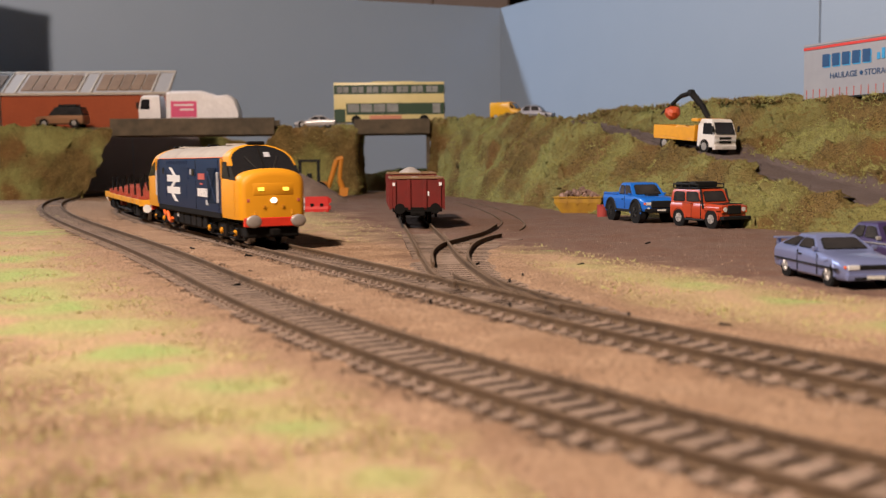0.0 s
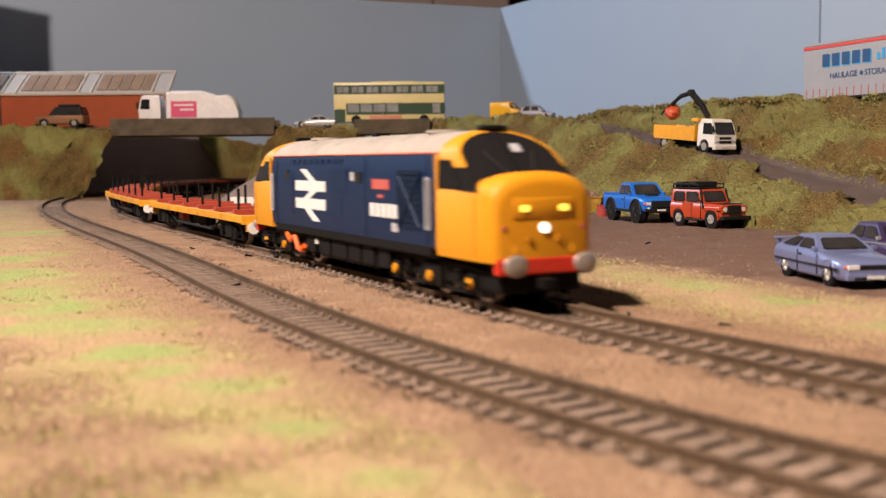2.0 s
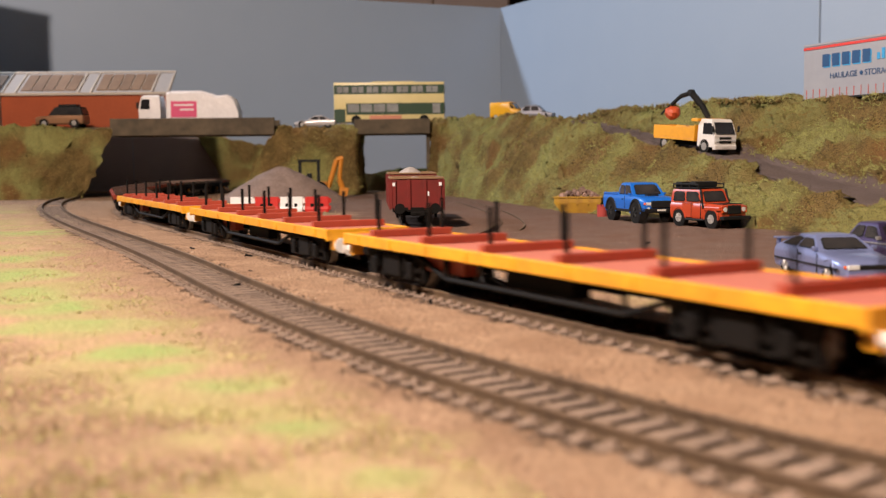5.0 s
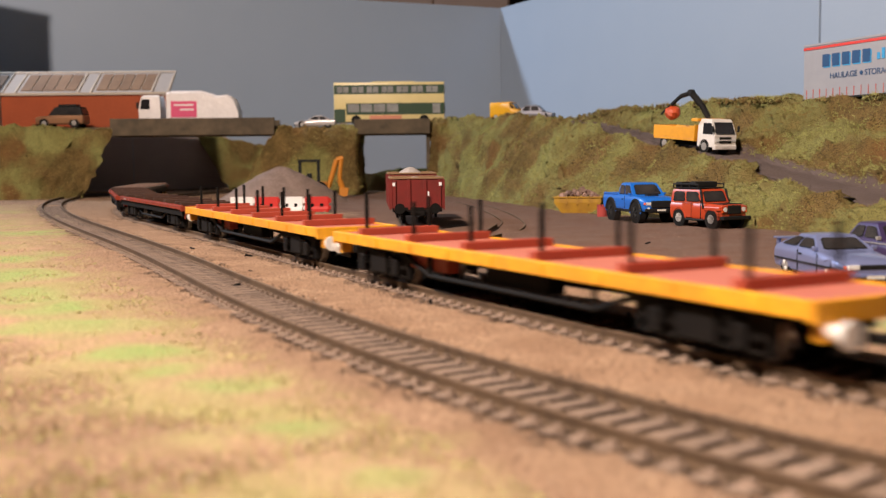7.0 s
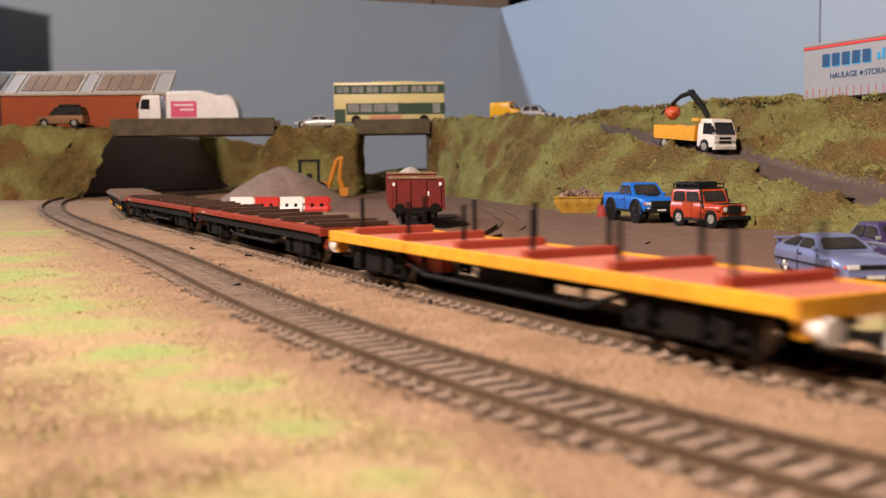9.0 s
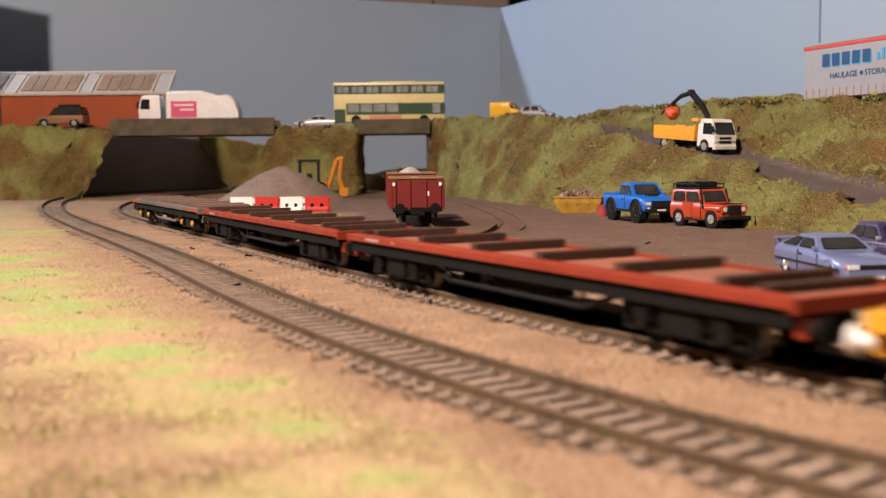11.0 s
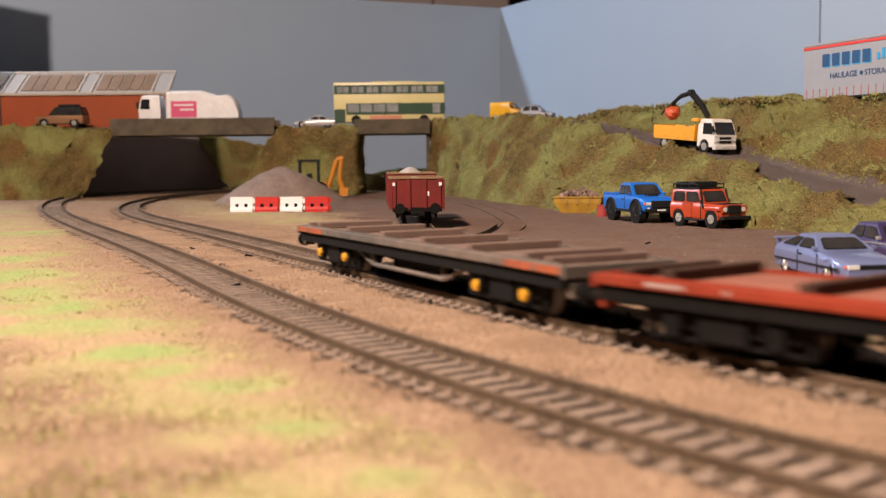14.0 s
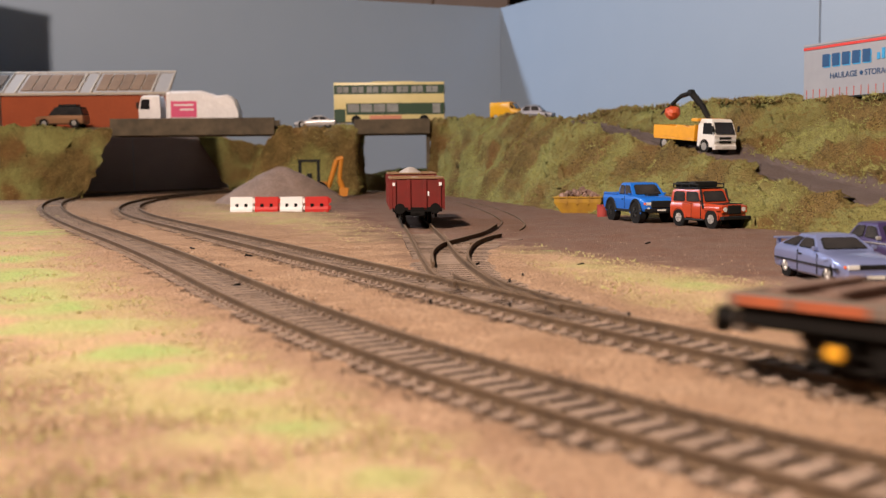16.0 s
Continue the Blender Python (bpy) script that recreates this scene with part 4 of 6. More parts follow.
for pts in ([(48, 672), (55, 720), (57, 790), (54, 880), (44, 1010), (30, 1120)], [(34, 690), (41, 745), (42, 800), (38, 890), (28, 1010), (14, 1120)]):
    loose_rail(t, pts).location.z = -0.0022
for x, y in ((30, 405), (-4, 333), (52, 300), (20, 322), (24, 388)):
    t = thing("point_peg", "small dark metal peg beside the point", "track fitting", "track fittings", x=x, y=y, z=-3.4)
    part("peg", cyl(BM(), (0, 0, 0), (0, 0, 2.4), 0.45, 8), M_BLACK, t)
    part("foot", box(BM(), -1.4, 0.8, -0.5, 0.5, 0, 0.8), M_BLACK, t)

# ---- mineral wagons on the siding ----
M_BAUX = material("wagon_maroon", (0.15, 0.012, 0.009), 0.5, second=(0.09, 0.011, 0.008), scale=200, amount=0.7)
M_LOAD = material("pale_stone_load", (0.42, 0.37, 0.33), 0.95, second=(0.26, 0.22, 0.19), scale=500, amount=0.9, bump=1.0, bump_scale=700)
M_RIM = material("rusty_top_rail", (0.22, 0.12, 0.055), 0.7, second=(0.2, 0.12, 0.06), scale=300)


def heap(cx, cy, z0, rx, ry, h, mat, name="load", parent=None, seg=26, rings=9, seed=0.0, power=1.0):
    bm, rr = BM(), []
    for j in range(rings + 1):
        k = j / rings
        row = []
        for i in range(seg):
            a = 2 * math.pi * i / seg
            r = (1 - k) * (1 + 0.09 * noise.noise((math.cos(a) * 1.5 + seed, math.sin(a) * 1.5, k)))
            z = z0 + h * (1 - (1 - k) ** power if power != 1 else k) + (0.04 * h * noise.noise((i * 0.7 + seed, j * 0.9, 2)) if 0 < j < rings else 0)
            row.append((cx + rx * max(r, 0.004) * math.cos(a), cy + ry * max(r, 0.004) * math.sin(a), z))
        rr.append(row)
    return part(name, loft(bm, rr), mat, parent, smooth=True)


def mineral_wagon(x, y, rz, extra, heap_h):
    t = thing("mineral_wagon", "maroon open mineral wagon loaded with pale stone", "open wagon", "wagons in the siding", x=x, y=y, rz=rz)
    top = 29.5 + extra
    for yy in (-1, 1):
        s = part("side", box(BM(), -33, 33, *sorted((yy * 15.8, yy * 17.2)), 10.5, top, 0.2), M_BAUX, t)
        for u in (-32, -20, -8, 8, 20, 32):
            part("stanchion", box(BM(), u - 0.9, u + 0.9, *sorted((yy * 17.1, yy * 18.0)), 9.5, top - 0.4), M_BAUX, s)
        part("top_rail", box(BM(), -33.4, 33.4, *sorted((yy * 15.6, yy * 17.7)), top, top + 1.1, 0.2), M_RIM, s)
    for u in (-1, 1):
        e = part("end", box(BM(), *sorted((u * 31.8, u * 33)), -15.7, 15.7, 10.5, top, 0.2), M_BAUX, t)
        for yy in (-14.6, -5.2, 5.2, 14.6):
            part("stanchion", box(BM(), *sorted((u * 32.9, u * 34)), yy - 1.0, yy + 1.0, 9.5, top - 0.4, 0.2), M_BAUX, e)
        part("top_rail", box(BM(), *sorted((u * 31.6, u * 33.6)), -15.5, 15.5, top, top + 1.1, 0.2), M_RIM, e)
        for yy in (-15, 15):
            part("label_plate", box(BM(), *sorted((u * 34, u * 34.2)), yy - 0.9, yy + 0.9, top - 4.4, top - 2.2), M_WHITE, e)
        part("label_plate", box(BM(), *sorted((u * 33, u * 33.3)), -7.8, -6.8, top - 11, top - 8), M_WHITE, e)
        part("headstock", box(BM(), *sorted((u * 31, u * 34)), -16, 16, 8.2, 11.2, 0.3), M_BLACK, t)
        for yy in (-11.4, 11.4):
            buffer_part(t, u * 33.5, yy, 10.6, u, M_BLACK, 3.4)
        bm = box(BM(), *sorted((u * 33, u * 41)), -1.6, 1.6, 6.2, 8.0, 0.3)
        box(bm, *sorted((u * 38, u * 41)), -4.6, 4.6, 6.0, 8.6, 0.4)
        part("coupling", bm, M_BLACK, t)
    part("floor", box(BM(), -32, 32, -15.7, 15.7, 9.8, 11.4), M_BLACK, t)
    heap(0, 0, top - 8, 31.5, 15.5, heap_h + 8, M_LOAD, "load", t, power=1.8)
    for u in (-18, 18):
        bm = cyl(BM(), (u, -9.6, 6.2), (u, 9.6, 6.2), 1.0, 8)
        for yy in (-1, 1):
            cyl(bm, (u, yy * 7.4, 6.2), (u, yy * 9.5, 6.2), 6.2, 24)
        part("wheelset", bm, M_BLACK, t)
        for yy in (-1, 1):
            part("axleguard", sheet(BM(), [(u - 7, yy * 12, 9.6), (u - 2, yy * 12, 4), (u + 2, yy * 12, 4), (u + 7, yy * 12, 9.6)], 1.4, (0, yy, 0)), M_BLACK, t)


mineral_wagon(-18.5, 731, 93.8, 0.0, 1.0)
mineral_wagon(-24.0, 813, 93.8, 2.0, 5.0)

# ---- gravel heap, barriers and digger ----
M_GRAVEL = material("brown_gravel", (0.27, 0.19, 0.15), 0.95, second=(0.18, 0.122, 0.095), scale=420, amount=0.9, bump=1.4, bump_scale=900)
t = thing("gravel_heap", "large cone of grey-brown gravel in the yard", "gravel heap", x=-176, y=1180, z=-4)
heap(0, 0, 0, 78, 66, 40, M_GRAVEL, "cone", t, 48, 14, 3.0, 1.25)
M_BARR = material("barrier_red", (0.50, 0.02, 0.015), 0.4, second=(0.42, 0.02, 0.015), scale=200)


def barrier(x, y, rz, mat, label):
    t = thing("road_barrier", label, "barrier", "barrier row", x=x, y=y, z=-3.6, rz=rz)
    bm = BM()
    prof = [(-3.6, 0), (3.6, 0), (3.6, 3), (2.0, 5.5), (1.5, 14), (-1.5, 14), (-2.0, 5.5), (-3.6, 3)]
    rings = [[(u, a * k, z * m) for a, z in prof] for u, k, m in ((-10.4, 0.9, 1), (-9.6, 1, 1), (9.6, 1, 1), (10.4, 0.9, 1))]
    body = part("body", loft(bm, rings), mat, t)
    for u in (-4.2, 4.2):
        part("slot", box(BM(), u - 1.4, u + 1.4, -2.8, 2.8, 5.2, 8.0, 0.4), M_BLACK, body)
        part("foot", box(BM(), u - 2.2, u + 2.2, -4.2, 4.2, 0, 1.6, 0.2), mat, body)
    part("hook", box(BM(), 10.2, 12.2, -0.9, 0.9, 8.5, 12.5), mat, body)
    part("hook", box(BM(), 10.2, 12.0, -0.9, 0.9, 2.5, 6.0), mat, body)


for k in range(4):
    barrier(-178.0 + 22.6 * k, 958 - 3.4 * k, -8.5 + (0, 4, -3, 9)[k], M_WHITE if k % 2 == 0 else M_BARR, "white moulded road barrier" if k % 2 == 0 else "red moulded road barrier")


# ---- road vehicles ----
M_TYRE = material("tyre_black", (0.011, 0.0105, 0.01), 0.85, second=(0.02, 0.018, 0.017), scale=400, spec=0.12)
M_CHROME = material("wheel_silver", (0.38, 0.36, 0.34), 0.5, 0.3)
M_TRIM = material("trim_black", (0.014, 0.014, 0.014), 0.6, spec=0.18)
M_CARGLASS = material("car_glass", (0.02, 0.019, 0.02), 0.12, second=(0.05, 0.045, 0.043), scale=110, amount=0.8)
M_LENS = material("lamp_lens", (0.7, 0.7, 0.68), 0.15)
M_PLATE = material("number_plate_white", (0.7, 0.68, 0.6), 0.5)


def wheel(parent, x, y, r, w, rim):
    s = 1 if y > 0 else -1
    t = part("wheel", cyl(BM(), (x, y - s * w, r), (x, y, r), r, 24), M_TYRE, parent)
    bm = cyl(BM(), (x, y - s * 0.2, r), (x, y + s * 0.15, r), r * 0.54, 18)
    for k in range(6):
        a = k * math.pi / 3
        cyl(bm, (x, y + s * 0.2, r), (x + r * 0.5 * math.cos(a), y + s * 0.2, r + r * 0.5 * math.sin(a)), r * 0.09, 6)
    part("rim", bm, rim, t)


def vehicle(name, label, x, y, z, rz, paint, lower, cabin, wheels, roof_paint=None, ry=0.0, group="parked cars", rim=None, pillars=True, category="car", windows=((0.08, 0.45), (0.51, 0.92))):
    """lower: stations (x, half width, bottom, top); cabin: (back foot, front foot, back top, front top, half width below and above, z below, z above);
    wheels: (rear x, front x, radius, half track, width)."""
    t = thing(name, label, category, group, x=x, y=y, z=z, rz=rz, ry=ry)
    rings = []
    for u, w, b, h in lower:
        m = b + (h - b) * 0.55
        half = [(0.90, b), (0.965, b + 0.7), (0.985, b + (h - b) * 0.3), (1.0, m), (1.0, m + (h - m) * 0.35), (0.965, h - (h - m) * 0.3), (0.915, h - 0.25), (0.84, h), (0.4, h + 0.3)]
        rings.append([(u, -w * k, z_) for k, z_ in half] + [(u, w * k, z_) for k, z_ in half[::-1]])
    body = part("body", loft(BM(), rings), paint, t, smooth=True)
    if cabin:
        b0, f0, b1, f1, wl, wu, zl, zu = cabin
        shell = roof_paint or paint
        mid = [b0 + (b1 - b0) * 0.5 - 0.35, f0 + (f1 - f0) * 0.5 + 0.35, (wl + wu) / 2 + 0.2, (zl + zu) / 2]
        lofted = [[(b0, -wl, zl), (f0, -wl, zl), (f0, wl, zl), (b0, wl, zl)],
                  [(mid[0], -mid[2], mid[3]), (mid[1], -mid[2], mid[3]), (mid[1], mid[2], mid[3]), (mid[0], mid[2], mid[3])],
                  [(b1, -wu, zu), (f1, -wu, zu), (f1, wu, zu), (b1, wu, zu)],
                  [(b1 + 0.9, -wu + 0.5, zu + 0.75), (f1 - 0.9, -wu + 0.5, zu + 0.75), (f1 - 0.9, wu - 0.5, zu + 0.75), (b1 + 0.9, wu - 0.5, zu + 0.75)],
                  [(b1 + 2.6, -wu + 2.2, zu + 1.15), (f1 - 2.6, -wu + 2.2, zu + 1.15), (f1 - 2.6, wu - 2.2, zu + 1.15), (b1 + 2.6, wu - 2.2, zu + 1.15)]]
        cab_ = part("roof", loft(BM(), lofted), shell, t, smooth=True)

        def pane(nm, corners, u0, u1, v0, v1):
            """Glass let into a face of the cabin: corners run below (two), then above (two)."""
            p, q, r_, k_ = (Vector(c) for c in corners)
            at = lambda u, v: (p.lerp(q, u)).lerp(r_.lerp(k_, u), v)
            out = (q - p).cross(r_ - p).normalized()
            if out.dot((p + q + r_ + k_) / 4 - Vector(((b0 + f0) / 2, 0, (zl + zu) / 2))) < 0:
                out.negate()
            pts = [at(u0 + 0.04, v0), at(u1 - 0.04, v0), at(u1, v0 + 0.06), at(u1, v1 - 0.1), at(u1 - 0.05, v1), at(u0 + 0.05, v1), at(u0, v1 - 0.1), at(u0, v0 + 0.06)]
            seal = part("window_seal", sheet(BM(), [c + out * 0.02 for c in pts], 0.42, out), M_TRIM, cab_)
            mid_ = sum(pts, Vector()) / 8
            part(nm, sheet(BM(), [mid_ + (c - mid_) * 0.93 + out * 0.3 for c in pts], 0.22, out), M_CARGLASS, seal)

        pane("windscreen", [(f0, -wl, zl), (f0, wl, zl), (f1, -wu, zu), (f1, wu, zu)], 0.09, 0.91, 0.10, 0.93)
        pane("rear_window", [(b0, -wl, zl), (b0, wl, zl), (b1, -wu, zu), (b1, wu, zu)], 0.12, 0.88, 0.15, 0.9)
        if pillars:
            for sd in (-1, 1):
                cs = [(b0, sd * (wl + 0.1), zl), (f0, sd * (wl + 0.1), zl), (b1, sd * wu, zu), (f1, sd * wu, zu)]
                for u0, u1 in windows:
                    pane("side_window", cs, u0, u1, 0.12, 0.9)
    xr, xf, r, tr, ww = wheels
    for u in (xr, xf):
        for s in (-1, 1):
            wheel(t, u, s * tr, r, ww, rim or M_CHROME)
            part("wheel_arch", cyl(BM(), (u, s * (tr - ww), r + 0.1), (u, s * (tr - 0.25), r + 0.1), r * 1.14, 24), M_TRIM, t)
            lip = BM()
            for k in range(10):
                a0, a1 = math.pi * (k - 0.2) / 9.6, math.pi * (k + 0.8) / 9.6
                cyl(lip, (u + r * 1.2 * math.cos(a0), s * (tr - 0.2), r + r * 1.2 * math.sin(a0)), (u + r * 1.2 * math.cos(a1), s * (tr - 0.2), r + r * 1.2 * math.sin(a1)), 0.45, 6)
            part("arch_lip", lip, paint, t, smooth=True)
    return t, body


def face(t, x, w, z, grille=M_TRIM, lamp_w=2.6, lamp_h=1.6, bumper=M_TRIM, bz=3.0):
    g = part("grille", box(BM(), x - 0.4, x + 0.35, -w * 0.55, w * 0.55, z - lamp_h / 2, z + lamp_h / 2, 0.15), grille, t)
    for s in (-1, 1):
        part("headlight", box(BM(), x - 0.8, x + 0.45, *sorted((s * (w * 0.92 - lamp_w), s * w * 0.92)), z - lamp_h / 2, z + lamp_h / 2, 0.2), M_LENS, t)
    part("bumper", box(BM(), x - 1.2, x + 1.0, -w * 0.98, w * 0.98, bz, bz + 2.2, 0.4), bumper, t)
    part("number_plate", box(BM(), x + 0.9, x + 1.15, -3.2, 3.2, bz + 0.5, bz + 1.7), M_PLATE, t)


def mirrors(t, x, w, z, mat):
    for s in (-1, 1):
        part("mirror", box(BM(), x - 0.6, x + 0.5, *sorted((s * w, s * (w + 2.0))), z, z + 1.5, 0.3), mat, t)


P_LILAC = material("metallic_lilac_blue", (0.20, 0.235, 0.42), 0.28, 0.35, (0.18, 0.21, 0.38), 300, coat=0.5)
t, b = vehicle("hatchback_car", "metallic lilac-blue sporty hatchback with a rear spoiler", 141.5, 388, -2.8, -84, P_LILAC,
               [(-29, 9.6, 4.5, 9), (-28, 10.6, 3, 11.2), (-20, 11.2, 2.6, 11.9), (-4, 11.3, 2.4, 11.6), (10, 11.2, 2.4, 11.2), (22, 10.8, 2.6, 9.8), (28, 10.2, 2.8, 8.6), (29.4, 9.2, 3.4, 7.2)],
               (-26, 9.5, -12.5, 1.5, 10.2, 7.8, 11.3, 15.5), (-17, 17.4, 4.1, 10.9, 3.0))
face(t, 29.2, 10.2, 7.4, lamp_w=4.0, bumper=P_LILAC)
mirrors(t, 7.5, 10.0, 11.4, P_LILAC)
part("spoiler", box(BM(), -30.5, -26, -10.2, 10.2, 13.2, 14.0, 0.3), P_LILAC, b)
for s in (-1, 1):
    part("spoiler_post", box(BM(), -29, -27, *sorted((s * 8.4, s * 9.4)), 10.5, 13.4), P_LILAC, b)
    part("side_strip", box(BM(), -26, 26, *sorted((s * 11.1, s * 11.5)), 6.2, 6.8), M_TRIM, b)
    part("door_line", box(BM(), -6.2, -5.9, *sorted((s * 11.2, s * 11.42)), 3.4, 11.0), M_TRIM, b)
    part("door_line", box(BM(), 9.6, 9.9, *sorted((s * 11.1, s * 11.36)), 3.4, 10.6), M_TRIM, b)
    part("door_handle", box(BM(), -4.8, -2.6, *sorted((s * 11.25, s * 11.6)), 9.2, 9.8), M_TRIM, b)
    part("indicator", box(BM(), 27.6, 28.8, *sorted((s * 9.6, s * 10.2)), 6.9, 7.9, 0.2), M_ORANGE, b)
part("spoiler", box(BM(), -30, -27.5, -9.4, 9.4, 10.9, 11.5, 0.2), M_TRIM, b)
part("lower_grille", box(BM(), 29.6, 30.3, -7.5, 7.5, 3.2, 4.2), M_TRIM, t)
P_PURPLE = material("dark_purple_paint", (0.05, 0.032, 0.10), 0.3, 0.2, (0.04, 0.03, 0.08), 200, coat=0.4)
t, b = vehicle("saloon_car", "dark purple older saloon car with chrome trim", 178, 424, -2.8, -80, P_PURPLE,
               [(-29, 10, 4, 10), (-28, 11, 3, 11), (-12, 11.6, 2.6, 12), (8, 11.6, 2.6, 12), (24, 11.2, 2.8, 11), (29, 10, 3.4, 9)],
               (-16, 9, -11, 3, 10.6, 8.8, 11.8, 17.4), (-17, 17, 4.2, 11.2, 3.0))
face(t, 28.6, 10.5, 8.2, M_CHROME, bumper=M_CHROME)
mirrors(t, 8.0, 10.6, 12, M_CHROME)
for s in (-1, 1):
    part("chrome_strip", box(BM(), -27, 27, *sorted((s * 11.5, s * 11.8)), 10.6, 11.0), M_CHROME, b)

P_RED = material("orange_red_paint", (0.40, 0.055, 0.018), 0.35, 0.0, (0.40, 0.04, 0.012), 200, coat=0.3)
t, b = vehicle("off_road_car", "orange-red off-road car with a black roof rack", 171, 693, -2.8, -63, P_RED,
               [(-25, 10.6, 5.5, 14.6), (-24.4, 11.2, 5, 15.4), (6.5, 11.2, 4.6, 15.4), (7.5, 10.4, 4.6, 15.0), (22.6, 10.2, 5, 14.4), (23.6, 9.6, 5.4, 13.8)],
               (-24, 7.4, -23, 3.6, 10.8, 9.8, 15.2, 23.0), (-15.5, 15.5, 5.4, 11.4, 3.6), rim=M_CHROME)
face(t, 23.6, 10.0, 11.4, M_TRIM, 2.4, 2.6, M_TRIM, 5.0)
mirrors(t, 6.6, 10.4, 15.6, M_TRIM)
part("bonnet_panel", box(BM(), 9, 22.5, -7.6, 7.6, 14.3, 15.1, 0.3), M_TRIM, b, "black bonnet panel")
rk = part("roof_rack", box(BM(), -22, 2.5, -10.2, 10.2, 24.2, 25.0, 0.2), M_TRIM, t, "black roof rack with load")
for s in (-1, 1):
    part("rack_rail", cyl(BM(), (-22, s * 10.4, 27), (2.5, s * 10.4, 27), 0.45, 8), M_TRIM, rk)
    for u in (-22, -14, -6, 2.5):
        part("rack_post", cyl(BM(), (u, s * 10.4, 24.4), (u, s * 10.4, 27), 0.4, 6), M_TRIM, rk)
    part("wing", box(BM(), 8.5, 23.4, *sorted((s * 9.0, s * 11.3)), 10.6, 13.2, 0.5), P_RED, b)
    part("side_panel", box(BM(), -12, -2.5, *sorted((s * 11.1, s * 11.35)), 6, 14.8), P_RED, b)
for u, h in ((-18.5, 3.4), (-12, 2.6), (-5, 3.6)):
    part("rack_load", box(BM(), u - 3.1, u + 3.1, -9, 9, 25, 25 + h, 0.6), M_TRIM, rk)
for s in (-1, 1):
    part("round_headlight", cyl(BM(), (23.4, s * 7.4, 11.6), (24.4, s * 7.4, 11.6), 1.5, 16), M_LENS, t)
    part("lamp_surround", box(BM(), 23.2, 24.1, *sorted((s * 5.4, s * 10.2)), 9.2, 13.8, 0.3), P_RED, t)
    part("indicator", cyl(BM(), (23.6, s * 9.5, 10.2), (24.5, s * 9.5, 10.2), 0.6, 10), M_ORANGE, t)
    part("snorkel", cyl(BM(), (7.6, s * 10.9, 12), (4.4, s * 10.3, 24), 0.7, 8), M_TRIM, t)
    part("door_line", box(BM(), -3.4, -3.1, *sorted((s * 11.2, s * 11.5)), 5.4, 15.0), M_TRIM, b)
    part("door_line", box(BM(), 5.6, 5.9, *sorted((s * 11.2, s * 11.5)), 5.4, 15.0), M_TRIM, b)
    part("sill_bar", cyl(BM(), (-9, s * 11.2, 4.6), (9, s * 11.2, 4.6), 0.7, 8), M_TRIM, b)
part("grille_mesh", box(BM(), 23.6, 24.6, -5.0, 5.0, 8.8, 14.2, 0.3), M_TRIM, t)
part("winch_bumper", box(BM(), 23.4, 27.0, -11.2, 11.2, 5.2, 7.4, 0.4), M_TRIM, t)
part("rear_door_wheel", cyl(BM(), (-25, 0, 13), (-27.6, 0, 13), 5.2, 20), M_TYRE, t)

P_BLUE = material("bright_blue_paint", (0.010, 0.14, 0.58), 0.32, 0.0, (0.010, 0.12, 0.50), 200, coat=0.4)
t, b = vehicle("pickup_truck", "bright blue double-cab pickup truck with black wheel arches", 138.5, 756, -2.8, -76, P_BLUE,
               [(-36, 12.2, 9, 18.2), (-35.4, 12.8, 8.4, 18.8), (-9, 12.9, 8, 18.6), (12, 12.9, 8, 18.4), (24, 12.6, 8, 17.8), (31, 12.2, 8, 16.8), (34, 11.2, 8.4, 14.5)],
               (-11, 15, -9, 6.5, 11.6, 10.0, 18.2, 26.0), (-21, 21, 7.3, 13.2, 4.6), rim=M_TRIM)
face(t, 33.8, 11.6, 13.4, M_TRIM, 4.2, 2.0, M_TRIM, 8.0)
mirrors(t, 11.5, 12.0, 18.6, P_BLUE)
part("wide_grille", box(BM(), 33.2, 34.9, -7.4, 7.4, 10.6, 15.4, 0.6), M_TRIM, t)
part("bonnet_scoop", box(BM(), 16, 22, -4, 4, 18.0, 19.1, 0.4), M_TRIM, b)
part("lower_guard", box(BM(), 32.0, 34.6, -9.4, 9.4, 7.0, 9.0, 0.6), M_TRIM, t)
for s in (-1, 1):
    part("fog_lamp", cyl(BM(), (33.2, s * 9.2, 10.2), (34.6, s * 9.2, 10.2), 0.9, 12), M_LENS, t)
    part("indicator", box(BM(), 32.0, 34.0, *sorted((s * 10.8, s * 11.9)), 12.6, 14.2, 0.2), M_ORANGE, t)
    part("bed_rail", box(BM(), -35.4, -11, *sorted((s * 10.9, s * 12.4)), 18.4, 19.8, 0.4), P_BLUE, b)
part("tailgate", box(BM(), -36.2, -34.6, -12.2, 12.2, 10, 19.6, 0.4), P_BLUE, b)
part("load_bed", box(BM(), -34, -12, -10.8, 10.8, 18.3, 19.2), M_TRIM, b)
for s in (-1, 1):
    for u in (-21, 21):
        bm = BM()
        for k in range(9):
            a0, a1 = math.pi * k / 9, math.pi * (k + 1) / 9
            cyl(bm, (u + 8.4 * math.cos(a0), s * 12.9, 7.6 + 8.2 * math.sin(a0)), (u + 8.4 * math.cos(a1), s * 12.9, 7.6 + 8.2 * math.sin(a1)), 0.9, 6)
        part("wheel_flare", bm, M_TRIM, b)
    part("sill", box(BM(), -13, 13, *sorted((s * 11.6, s * 12.9)), 7.0, 9.0, 0.4), M_TRIM, b)
    part("door_line", box(BM(), 2.8, 3.1, *sorted((s * 12.8, s * 12.98)), 9.6, 18), M_TRIM, b)
    part("door_handle", box(BM(), -1.5, 1.0, *sorted((s * 12.9, s * 13.3)), 15.4, 16.0), M_TRIM, b)

